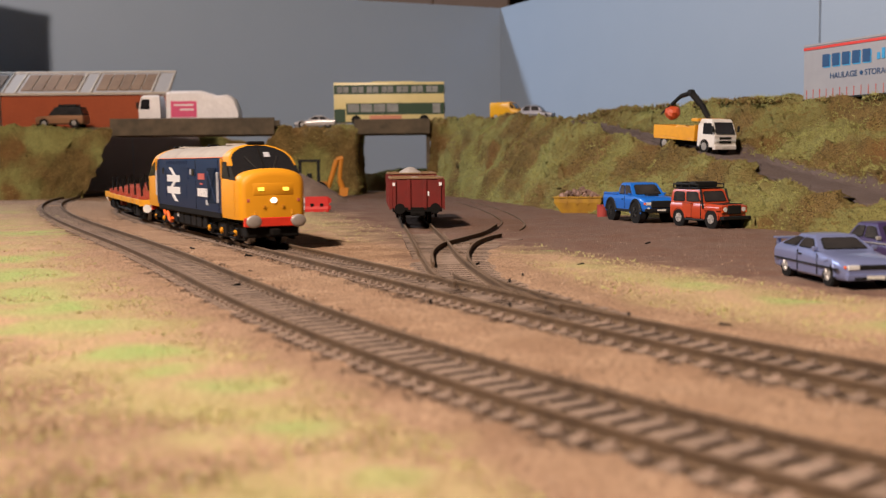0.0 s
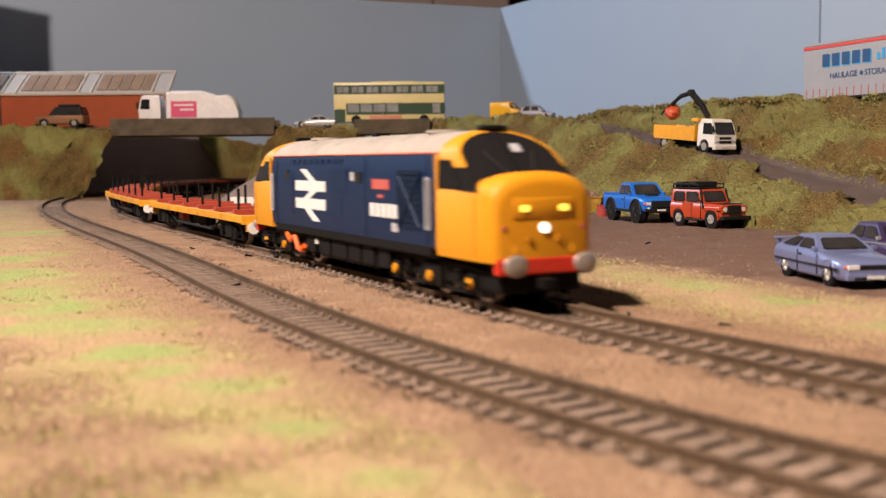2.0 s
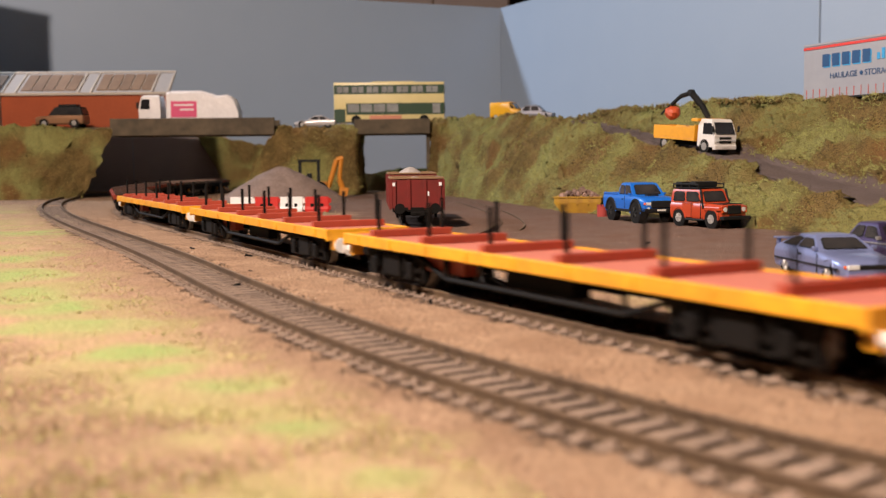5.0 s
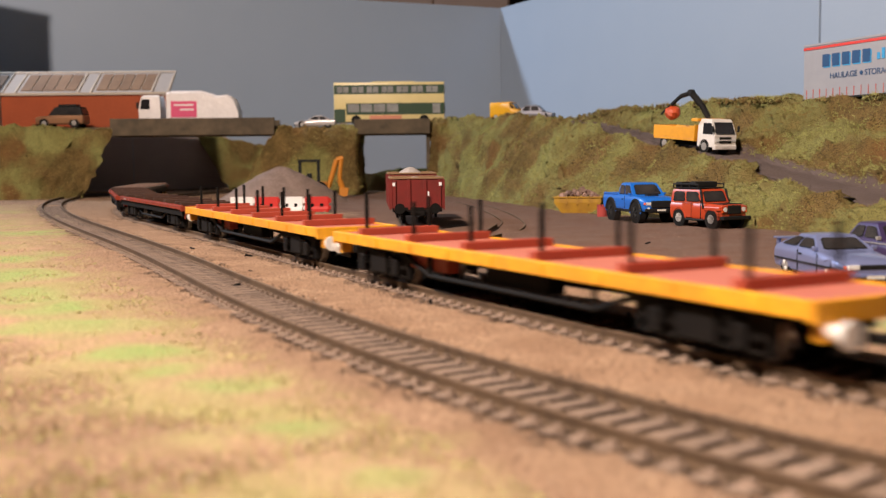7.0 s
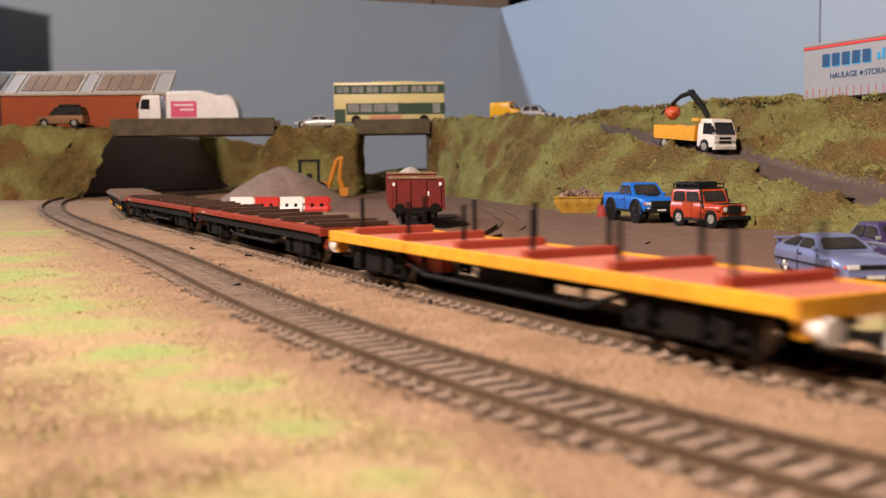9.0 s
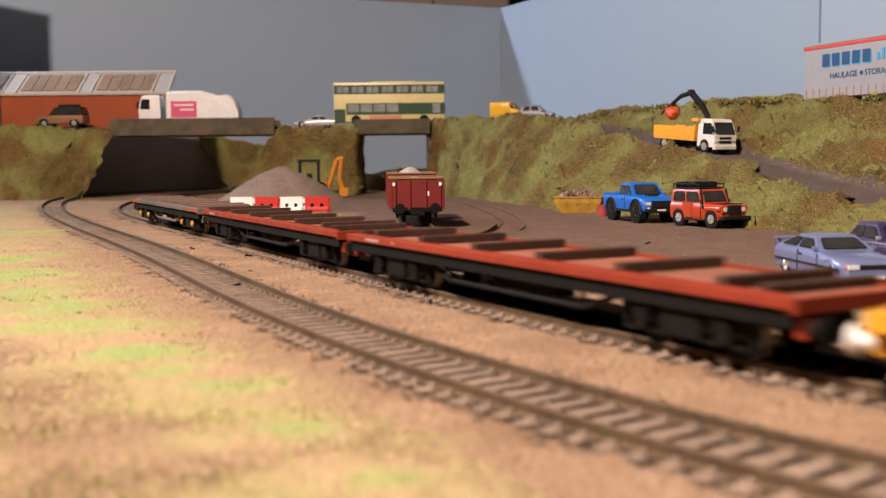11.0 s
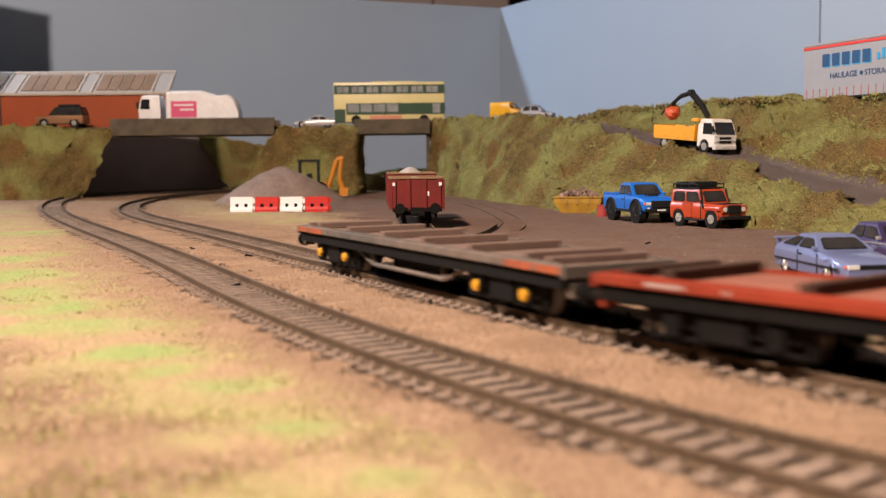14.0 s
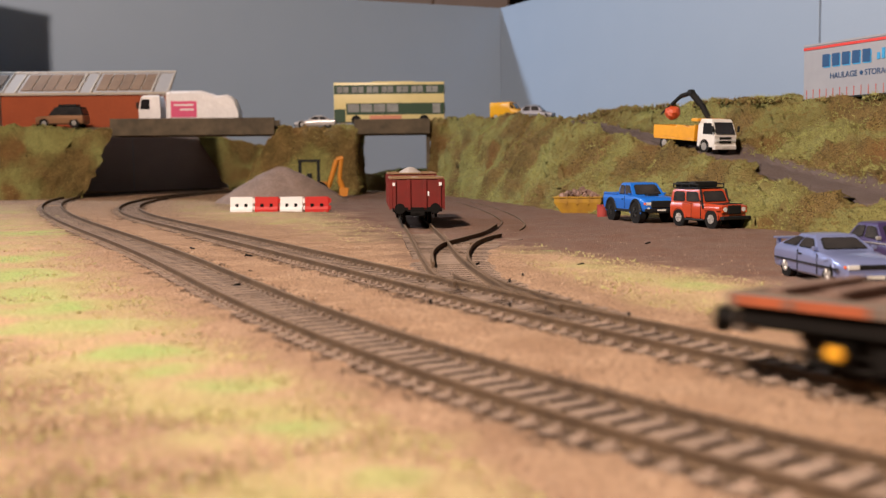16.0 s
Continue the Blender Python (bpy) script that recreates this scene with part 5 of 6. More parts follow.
# skip with rubble, and the red drum beside it
M_SKIP = material("skip_yellow", (0.42, 0.235, 0.012), 0.6, second=(0.24, 0.12, 0.016), scale=150, amount=0.7)
t = thing("rubbish_skip", "dirty yellow rubbish skip heaped with rubble", "skip", x=112, y=884, z=-3.4, rz=-14)
bm = BM()
loft(bm, [[(-13, -9.5, 0), (13, -9.5, 0), (13, 9.5, 0), (-13, 9.5, 0)], [(-19, -11, 9), (19, -11, 9), (19, 11, 9), (-19, 11, 9)], [(-19, -11, 13.4), (19, -11, 13.4), (19, 11, 13.4), (-19, 11, 13.4)]])
sk = part("body", bm, M_SKIP, t)
for y in (-11.3, 11.3):
    part("rim", box(BM(), -19.6, 19.6, y - 0.6, y + 0.6, 12.8, 13.9, 0.2), M_SKIP, sk)
for u in (-9, 0, 9):
    part("rib", box(BM(), u - 0.6, u + 0.6, -11.6, -10.8, 7.5, 13), M_SKIP, sk)
M_RUB = material("mixed_rubble", (0.30, 0.20, 0.16), 0.9, second=(0.16, 0.09, 0.07), scale=120, amount=1.0, vary=0.4)
rng = random.Random(4)
for k in range(70):
    x, y = rng.uniform(-16, 16), rng.uniform(-9, 9)
    m = 13 + 7.6 * (1 - abs(x) / 18) * (1 - abs(y) / 13)
    bm = box(BM(), -rng.uniform(1, 2.6), rng.uniform(1, 2.6), -1.2, 1.2, -0.9, 0.9)
    bmesh.ops.transform(bm, matrix=Matrix.Translation((x, y, m)) @ Euler([rng.uniform(0, 3) for _ in range(3)]).to_matrix().to_4x4(), verts=bm.verts)
    part("rubble", bm, M_RUB, t)
t = thing("red_drum", "small red drum standing by the skip", "drum", x=120.5, y=812, z=-3.2)
bm = cyl(BM(), (0, 0, 0), (0, 0, 9), 4.0, 18)
M_DRUM = material("dull_red_drum", (0.35, 0.045, 0.035), 0.6, second=(0.26, 0.035, 0.03), scale=200)
part("barrel", bm, M_DRUM, t)
part("lid", cyl(BM(), (0, 0, 9), (0, 0, 9.6), 4.3, 18), M_DRUM, t)

# ---- tipper with crane on the ramp ----
P_CAB = material("cab_white", (0.72, 0.68, 0.63), 0.35, second=(0.64, 0.6, 0.55), scale=150)
P_TIP = material("tipper_yellow", (0.72, 0.33, 0.015), 0.45, second=(0.55, 0.24, 0.02), scale=200)
t = thing("tipper_lorry", "white tipper lorry with yellow body and black loading crane", "lorry", "parked lorries", x=205, y=880, z=46.0, rz=-62, ry=4.5)
part("chassis", box(BM(), -36, 34, -5.5, 5.5, 4.5, 8), M_TRIM, t)
bm = BM()
loft(bm, [[(16, -11.2, 5.5), (35.4, -11.2, 5.5), (35.4, 11.2, 5.5), (16, 11.2, 5.5)], [(16, -11.2, 14.5), (35.6, -11.2, 14.5), (35.6, 11.2, 14.5), (16, 11.2, 14.5)], [(16, -10.6, 26), (30.6, -10.2, 26), (30.6, 10.2, 26), (16, 10.6, 26)], [(17, -9.6, 27), (29.6, -9.4, 27), (29.6, 9.4, 27), (17, 9.6, 27)]])
c = part("cab", bm, P_CAB, t, "white cab")
part("windscreen", sheet(BM(), [(35.45, -9.6, 15.6), (35.45, 9.6, 15.6), (31.6, 9.0, 24.6), (31.6, -9.0, 24.6)], 0.4, (1, 0, 0.4)), M_GLASS, c)
for s in (-1, 1):
    part("side_window", sheet(BM(), [(22, s * 11.2, 15.4), (33.4, s * 11.2, 15.4), (30.6, s * 10.6, 24), (22, s * 10.75, 24)], 0.3, (0, s, 0)), M_GLASS, c)
    part("mirror", box(BM(), 34.6, 36, *sorted((s * 12.4, s * 14)), 17, 22, 0.3), M_TRIM, c)
    part("headlight", box(BM(), 35.2, 36.0, *sorted((s * 6.6, s * 10.4)), 9.4, 11.6, 0.3), M_LENS, c)
    part("side_board", box(BM(), -37, 13, *sorted((s * 11.4, s * 12.2)), 11, 20, 0.2), P_TIP, t, "yellow side board")
    for u in (-24, 24):
        wheel(t, u, s * 11.2, 5.6, 4.0, M_CHROME)
part("grille", box(BM(), 35.4, 36.0, -6, 6, 8.6, 13.4, 0.2), M_TRIM, c)
part("grille_bar", box(BM(), 35.9, 36.3, -6.4, 6.4, 10.6, 11.4), P_CAB, c)
part("bumper", box(BM(), 33.5, 36.6, -11.2, 11.2, 3.6, 7.2, 0.5), P_CAB, c)
part("number_plate", box(BM(), 36.5, 36.8, -3.2, 3.2, 4.6, 5.8), M_PLATE, c)
part("bed", box(BM(), -37, 13, -12, 12, 9, 11, 0.2), P_TIP, t)
part("tailboard", box(BM(), -37.6, -36.8, -12, 12, 11, 20), P_TIP, t)
part("headboard", box(BM(), 12.2, 13.2, -12, 12, 11, 22), P_TIP, t)
heap(-12, 0, 11, 22, 10.5, 7.5, M_GRAVEL, "sand_load", t, power=1.6)
cr = part("crane_post", cyl(BM(), (14.5, 0, 8), (14.5, 0, 28), 2.0, 12), M_TRIM, t, "black hydraulic crane")
for a, b_, r in (((14.5, 0, 28), (10, -4, 38), 2.4), ((10, -4, 38), (3, -9, 47), 2.6), ((3, -9, 47), (-6, -12, 44), 1.9), ((-6, -12, 44), (-14, -14, 37), 1.5)):
    part("crane_arm", cyl(BM(), a, b_, r, 10), M_TRIM, cr)
part("crane_joint", cyl(BM(), (3, -11, 47), (3, -7, 47), 2.7, 12), M_TRIM, cr)
bm = BM()
bmesh.ops.create_uvsphere(bm, u_segments=14, v_segments=8, radius=1, matrix=Matrix.Translation((-14, -13, 30.5)) @ Matrix.Diagonal((6.6, 6.4, 5.6, 1)))
for v in bm.verts:
    v.co += Vector((noise.noise(v.co / 3), noise.noise(v.co / 3 + Vector((4, 0, 0))), noise.noise(v.co / 3 + Vector((0, 4, 0))))) * 1.4
grab = part("grab", bm, material("grab_orange", (0.50, 0.07, 0.015), 0.55, second=(0.36, 0.05, 0.015), scale=300), t, "orange clamshell grab")
for y in (-19, -13, -7):
    part("grab_rib", cyl(BM(), (-20.4, y, 29), (-14, y * 0.5 - 6.5, 36.4), 0.8, 6), M_TRIM, grab)
part("stabiliser", box(BM(), 10, 18, -13.5, 13.5, 24.6, 27.2, 0.4), P_TIP, t)


# ---- on the embankment ----
M_BRICK = material("orange_brick_print", (0.33, 0.068, 0.02), 0.85, second=(0.26, 0.052, 0.016), scale=300, amount=0.6, bump=0.2, bump_scale=500)
M_FRAME = material("cream_frame", (0.45, 0.38, 0.31), 0.8, second=(0.37, 0.31, 0.25), scale=150)
M_RPANEL = material("brown_roof_sheet", (0.24, 0.15, 0.09), 0.7, second=(0.17, 0.10, 0.06), scale=220, amount=0.8, vary=0.12)
M_RSKY = material("grey_roof_light", (0.34, 0.31, 0.29), 0.8, second=(0.3, 0.27, 0.25), scale=150)
M_GREEND = material("dark_green_door", (0.012, 0.03, 0.03), 0.5)

t = thing("brick_shed", "long orange brick shed with a panelled roof in cream frames", "building", x=-372, y=1482, z=88, rz=2)
part("wall_front", box(BM(), -420, 0, 0, 5, 0, 47), M_BRICK, t)
part("wall_side", box(BM(), -5, 0, 5.3, 70, 0, 47), M_BRICK, t)
part("wall_back", box(BM(), -420, -5.3, 65, 70, 0, 47), M_BRICK, t)
bm = BM()
for k in range(15):
    box(bm, -419.5, -0.5, -0.25, 0, k * 3.05 + 0.1, k * 3.05 + 2.75)
part("brickwork", bm, M_BRICK, t, kind="stuff")
rf = part("roof", sheet(BM(), [(-421, -2, 47.2), (2, -2, 47.2), (-1, 62, 82), (-421, 62, 82)], 1.6, (0, 0.48, -0.88)), M_RSKY, t)
part("eave_frame", box(BM(), -421, 3, -3.4, -0.6, 45.6, 49.2, 0.4), M_FRAME, rf)


def on_roof(x0, x1, k0, k1, mat, nm):
    a, b = Vector((0, -2, 47.5)), Vector((0, 62, 82.3))
    p, q = a.lerp(b, k0), a.lerp(b, k1)
    n = Vector((0, -0.48, 0.88))
    part(nm, sheet(BM(), [(x0, p.y, p.z), (x1, p.y, p.z), (x1 - 0.8 * (k1 - k0), q.y, q.z), (x0, q.y, q.z)], 0.9, n), mat, rf)


on_roof(-421, -1, 0.93, 1.0, M_FRAME, "ridge_frame")
for x in (0, -22, -104, -122, -206, -224, -310, -330):
    on_roof(x - 2.6, x, 0.0, 0.93, M_FRAME, "roof_frame")
for x0 in (-100, -202, -306, -408):
    for k in range(5):
        on_roof(x0 + 1 + k * 15.2, x0 + 14.6 + k * 15.2, 0.14, 0.84, M_RPANEL, "roof_panel")
part("door", box(BM(), -262, -242, -1.2, 0.2, 0, 26), M_GREEND, t, "dark green door")
part("downpipe", cyl(BM(), (-6, -1.6, 0), (-6, -1.6, 46), 1.1, 8), M_FRAME, t)

# unseen block, added left of the view to shade the shed and back board
t = thing("tall_block", "plain grey block out of view, added to cast a shadow on the shed and back board", "building", x=-680, y=1445, z=88)
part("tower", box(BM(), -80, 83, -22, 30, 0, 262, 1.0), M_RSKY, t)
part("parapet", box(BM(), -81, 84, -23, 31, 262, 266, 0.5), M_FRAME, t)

P_CREAM = material("bus_cream", (0.66, 0.55, 0.26), 0.4, second=(0.6, 0.5, 0.23), scale=150)
P_GREEN = material("bus_dark_green", (0.018, 0.05, 0.022), 0.4, second=(0.016, 0.045, 0.02), scale=150)
M_PALEG = material("bus_glazing", (0.20, 0.20, 0.20), 0.1, second=(0.34, 0.35, 0.34), scale=60, amount=0.9)
t = thing("double_decker_bus", "cream and dark green double-decker bus on the bridge", "bus", x=-69, y=1450, z=87.6, rz=1)
L = 73
b = part("body", box(BM(), -L, L, -16.5, 16.5, 4, 56, 1.6), P_CREAM, t, smooth=True)
for s in (-1, 1):
    part("upper_band", box(BM(), -L + 0.6, L - 0.6, *sorted((s * 16.4, s * 16.7)), 40.5, 52.4), P_GREEN, b, "dark green window band")
    part("lower_band", box(BM(), -L + 16, L - 0.6, *sorted((s * 16.4, s * 16.7)), 13.5, 28.5), P_GREEN, b, "dark green window band")
    part("skirt", box(BM(), -L + 0.6, -L + 15, *sorted((s * 16.4, s * 16.7)), 4, 21), P_GREEN, b)
    part("advert", box(BM(), -26, 16, *sorted((s * 16.4, s * 16.75)), 7.4, 12.4), material("advert_salmon", (0.62, 0.24, 0.14), 0.5), b, "salmon advert strip")
    for k in range(7):
        u = -L + 4.5 + k * 19.6
        part("upper_window", box(BM(), u, u + 15.0, *sorted((s * 16.6, s * 17.0)), 42.4, 50.2), M_PALEG, b)
        part("window_divider", box(BM(), u + 7.0, u + 7.8, *sorted((s * 16.9, s * 17.2)), 42, 51), P_GREEN, b)
    for k in range(4):
        u = -L + 18 + k * 17.2
        part("lower_window", box(BM(), u, u + 15.2, *sorted((s * 16.6, s * 17.0)), 17, 27.4), M_PALEG, b)
    part("cab_window", box(BM(), L - 16, L - 6, *sorted((s * 16.6, s * 17.0)), 15, 27.4), M_PALEG, b)
    for u in (-44, 46):
        wheel(t, u, s * 16.6, 6.4, 4.0, M_TRIM)
part("windscreen", box(BM(), L - 0.2, L + 0.5, -14, 14, 14, 28), M_GLASS, b)
part("upper_windscreen", box(BM(), L - 0.2, L + 0.5, -14, 14, 41, 51), M_GLASS, b)
part("roof_pod", box(BM(), -L + 50, L - 40, -12, 12, 55.9, 57.2, 0.6), P_CREAM, b)

# refuse lorry on the wide bridge
P_BIN = material("lorry_white", (0.76, 0.72, 0.71), 0.5, second=(0.60, 0.56, 0.55), scale=160, bump=1.2, bump_scale=120)
t = thing("refuse_lorry", "white refuse lorry with a pink side panel", "lorry", "parked lorries", x=-333, y=1441, z=88.2, rz=180)
part("chassis", box(BM(), -62, 62, -7, 7, 5, 9), M_TRIM, t)
bm = BM()
loft(bm, [[(36, -15, 7), (64, -15, 7), (64, 15, 7), (36, 15, 7)], [(36, -15, 22), (65, -15, 22), (65, 15, 22), (36, 15, 22)], [(37, -14.4, 39), (61, -14, 39), (61, 14, 39), (37, 14.4, 39)], [(39, -12, 41.5), (58, -12, 41.5), (58, 12, 41.5), (39, 12, 41.5)]])
c = part("cab", bm, P_BIN, t)
for s in (-1, 1):
    part("side_window", sheet(BM(), [(50, s * 15.05, 23), (62.5, s * 15.05, 23), (60.5, s * 14.4, 36), (50, s * 14.5, 36)], 0.4, (0, s, 0)), M_GLASS, c)
    part("mirror", box(BM(), 64, 67, *sorted((s * 15, s * 17.5)), 24, 32, 0.4), M_TRIM, c)
    part("pink_panel", box(BM(), -12, 22, *sorted((s * 15.6, s * 16.1)), 12, 33), material("pink_panel", (0.62, 0.06, 0.16), 0.5, second=(0.5, 0.05, 0.13), scale=120), t, "bright pink panel")
    for k in range(2):
        part("panel_lettering", box(BM(), -8, 18 - 8 * k, *sorted((s * 16.05, s * 16.2)), 27 - k * 6, 29 - k * 6), P_BIN, t)
    for u in (-40, -24, 48):
        wheel(t, u, s * 14.6, 7.0, 4.5, M_TRIM)
part("windscreen", sheet(BM(), [(65.05, -13, 23), (65.05, 13, 23), (61.6, 12.6, 37), (61.6, -12.6, 37)], 0.4, (1, 0, 0.3)), M_GLASS, c)
bm = BM()
loft(bm, [[(u, -w, 9), (u, w, 9), (u, w, h - 3), (u, w - 3, h), (u, -w + 3, h), (u, -w, h - 3)] for u, w, h in ((28, 15.5, 45), (20, 15.6, 46.5), (-18, 15.6, 46.5), (-30, 15.6, 43), (-38, 15.6, 40), (-52, 15.8, 41), (-60, 15.4, 36), (-66, 14.6, 20))])
part("hopper_body", bm, P_BIN, t, smooth=True)
for u in (-20, -6, 8, 22):
    for s in (-1, 1):
        part("body_rib", box(BM(), u - 0.7, u + 0.7, *sorted((s * 15.5, s * 16.3)), 34, 44), P_BIN, t)

P_COPPER = material("copper_paint", (0.30, 0.155, 0.08), 0.35, 0.3, (0.25, 0.13, 0.07), 200)
t, b = vehicle("estate_car", "copper off-road estate car with a roof box", -497, 1424, 88, 176, P_COPPER,
               [(-32, 11.5, 6, 15), (-31, 12.4, 5, 16), (0, 12.6, 5, 16.4), (14, 12.4, 5, 15.6), (30, 12, 5.4, 14.4), (32, 11, 6, 12.6)],
               (-31, 14, -28, 6, 11.6, 10.4, 16, 26), (-20, 20, 6.0, 12.4, 4.0), M_TRIM)
face(t, 31.6, 11.4, 11.6)
part("roof_box", box(BM(), -22, 2, -8, 8, 27, 30.5, 1.2), M_TRIM, t)
P_SILVER = material("silver_paint", (0.52, 0.48, 0.47), 0.3, 0.3, (0.46, 0.43, 0.42), 200)
t, b = vehicle("sports_car", "low silver-white sports car", -166, 1438, 84.5, 178, P_SILVER,
               [(-27, 10, 4, 9.6), (-26, 11.4, 3, 10.6), (-6, 11.6, 2.4, 10.6), (10, 11.4, 2.4, 9.8), (24, 11, 2.6, 8.2), (27.5, 9.6, 3, 6.6)],
               (-20, 10, -10, 2, 9.6, 7.2, 10.4, 15.2), (-17, 17.4, 4.4, 11.2, 3.2), group="parked cars")
face(t, 27, 10, 6.6)
P_VAN = material("van_yellow", (0.66, 0.34, 0.01), 0.4, second=(0.58, 0.3, 0.01), scale=200)
t, b = vehicle("yellow_van", "yellow van with a dark windscreen on the embankment", 83, 1352, 88, -25, P_VAN,
               [(-20, 11, 5, 22), (-19, 11.6, 4.6, 23), (6, 11.6, 4.6, 23), (8, 11.4, 4.6, 15), (18, 11, 5, 13), (20, 10, 5.4, 10)],
               (4, 14, 2, 7, 10.8, 9.6, 14, 22.6), (-12, 12, 5.0, 11.2, 3.6), category="van")
face(t, 19.6, 10.4, 9.6)
P_GREY = material("grey_blue_paint", (0.20, 0.20, 0.23), 0.35, 0.3, (0.17, 0.17, 0.2), 200)
t, b = vehicle("small_car", "grey small car at the top of the ramp", 116, 1330, 87, -20, P_GREY,
               [(-22, 10, 4, 11), (-21, 11, 3, 12), (0, 11.2, 2.6, 12), (12, 11, 2.6, 11), (22, 10, 3.4, 9)],
               (-18, 10, -12, 4, 10, 8, 11.6, 18), (-13, 13, 4.4, 10.8, 3.2))
face(t, 21.6, 10, 8)

# ---- digger behind the gravel heap ----
P_JCB = material("digger_yellow", (0.52, 0.19, 0.012), 0.6, second=(0.55, 0.2, 0.015), scale=200)
t = thing("backhoe_digger", "yellow backhoe digger with folded arm behind the gravel", "digger", x=-155, y=1302, z=-3.6, rz=4)
part("chassis", box(BM(), -30, 16, -10, 10, 7, 20, 1.0), P_JCB, t)
part("engine_cover", box(BM(), -32, -14, -8, 8, 20, 27, 1.0), P_JCB, t)
for u, r in ((-22, 7), (8, 10)):
    for s in (-1, 1):
        wheel(t, u, s * 12.5, r, 5, P_JCB)
for u in (-16, 6):
    for s in (-9, 9):
        part("cab_post", box(BM(), u - 1.4, u + 1.4, s - 1.2, s + 1.2, 20, 44), M_TRIM, t)
part("cab_roof", box(BM(), -18, 8, -10.6, 10.6, 43.5, 46.6, 0.6), M_TRIM, t)
part("seat", box(BM(), -8, -2, -4, 4, 20, 30, 0.8), M_TRIM, t)
for a, b_, w in (((18, 0, 14), (28, 0, 46), 3.0), ((28, 0, 46), (36, 0, 48), 3.0), ((34, 0, 49), (31, 0, 22), 2.6), ((31, 0, 22), (36, 0, 8), 3.4), ((18, 0, 18), (26, 0, 34), 1.6)):
    part("boom", cyl(BM(), a, b_, w, 8), P_JCB, t)
bm = BM()
loft(bm, [[(30, -5, 2), (40, -5, 2), (40, 5, 2), (30, 5, 2)], [(31, -5, 12), (42, -5, 12), (42, 5, 12), (31, 5, 12)]])
part("bucket", bm, P_JCB, t)
part("stabiliser", cyl(BM(), (17, -10, 2), (19, -9, 20), 1.8, 8), P_JCB, t)

# ---- curtain-side trailer at the top of the bank ----
M_CURT = material("curtain_grey", (0.30, 0.30, 0.32), 0.5, second=(0.265, 0.265, 0.285), scale=120, amount=0.7)
M_INK = material("lettering_blue", (0.006, 0.055, 0.16), 0.5)
M_INK2 = material("lettering_shadow_blue", (0.03, 0.30, 0.60), 0.5)
t = thing("lorry_trailer", "grey curtain-side lorry trailer lettered in blue with a red stripe", "trailer", x=300, y=900, z=86.5, rz=-69.8)
b = part("curtain_side", box(BM(), 0, 178, 0, 33, 1, 43.5, 0.4), M_CURT, t)
part("top_rail", box(BM(), 0, 178, -0.5, 33.5, 43.5, 45.4, 0.3), M_CURT, b)
part("red_stripe", box(BM(), 0, 178, -0.45, 0, 40.8, 42.9), M_RED, b, "red stripe along the top")
for k in range(22):
    part("strap", box(BM(), 4 + k * 7.9, 4.45 + k * 7.9, -0.4, 0, 1.4, 8.6), M_NAME, b, "thin red curtain strap")
part("side_rail", box(BM(), 0, 178, -0.8, 0, 0, 1.2), M_TRIM, b)


def letter(strokes, x, z, w, h):
    """A plain block in the name's colours, with its pale shadow."""
    for dx, dz, mat, y in ((0.9, -0.9, M_INK2, -0.30), (0, 0, M_INK, -0.55)):
        for x0, x1, z0, z1 in strokes:
            part("lettering_block", box(BM(), x + x0 * w + dx, x + x1 * w + dx, y, y + 0.24, z + z0 * h + dz, z + z1 * h + dz), mat, b)


for k in range(5):
    letter([(0, 1, 0, 1)], 23 + k * 11.4, 26.0, 8.4, 9.8)
for k in range(2):
    part("lettering_block", box(BM(), 84 + k * 5, 87 + k * 5, -0.5, 0, 27, 32 + 3 * k), M_INK2, b)
for txt, x in (("HAULAGE", 32), ("STORAGE", 71)):
    cu = bpy.data.curves.new("lettering", "FONT")
    cu.body, cu.size, cu.extrude = txt, 6.2 * MM, 0.1 * MM
    cu.materials.append(M_INK)
    ob = new("lettering", cu)
    ob.parent = b
    ob.matrix_basis = pose(x * MM, -0.35 * MM, 16.0 * MM, 90, 0, 0) @ Matrix.Diagonal((1.12, 1.05, 1, 1))
bm = BM()
bmesh.ops.create_cone(bm, cap_ends=True, segments=5, radius1=1.9, radius2=1.9, depth=0.4, matrix=Matrix.Translation((67.5, -0.3, 18.2)) @ Matrix.Rotation(math.pi / 2, 4, "X"))
part("lettering_star", bm, M_INK, b)

# ---- filler and stains on the side board ----
def board_patch(name, d, z, w, h, colour, label):
    t = thing(name, label, "paint patch", x=CORNER[0], y=CORNER[1], rz=-64.54)
    bm, n = BM(), 14
    pts = [(d + w * math.cos(2 * math.pi * k / n) * (1 + 0.25 * noise.noise((k, d, 1))), -0.5, z + h * math.sin(2 * math.pi * k / n) * (1 + 0.25 * noise.noise((k, d, 7)))) for k in range(n)]
    part("patch", sheet(bm, pts, 0.4, (0, 1, 0)), material(name, colour, 0.7), t)


board_patch("filler_patch", 818, 258, 7, 24, (0.55, 0.40, 0.24), "tan filler patch at the joint of the boards")
board_patch("blue_spot", 850, 262, 8, 12, (0.30, 0.45, 0.62), "spot of darker blue paint on the board")
t = thing("store_cupboard", "brown store cupboard in the room behind the boards", "cupboard", x=-35, y=3300, z=-900)
part("carcass", box(BM(), -215, 245, 0, 300, 0, 2100, 3), material("cupboard_brown", (0.30, 0.20, 0.15), 0.6, scale=8), t)
part("door_leaf", box(BM(), -210, 12, -12, -1, 20, 2080, 3), material("cupboard_brown", (0.30, 0.20, 0.15), 0.6, scale=8), t)
part("door_leaf", box(BM(), 18, 240, -12, -1, 20, 2080, 3), material("cupboard_brown", (0.30, 0.20, 0.15), 0.6, scale=8), t)
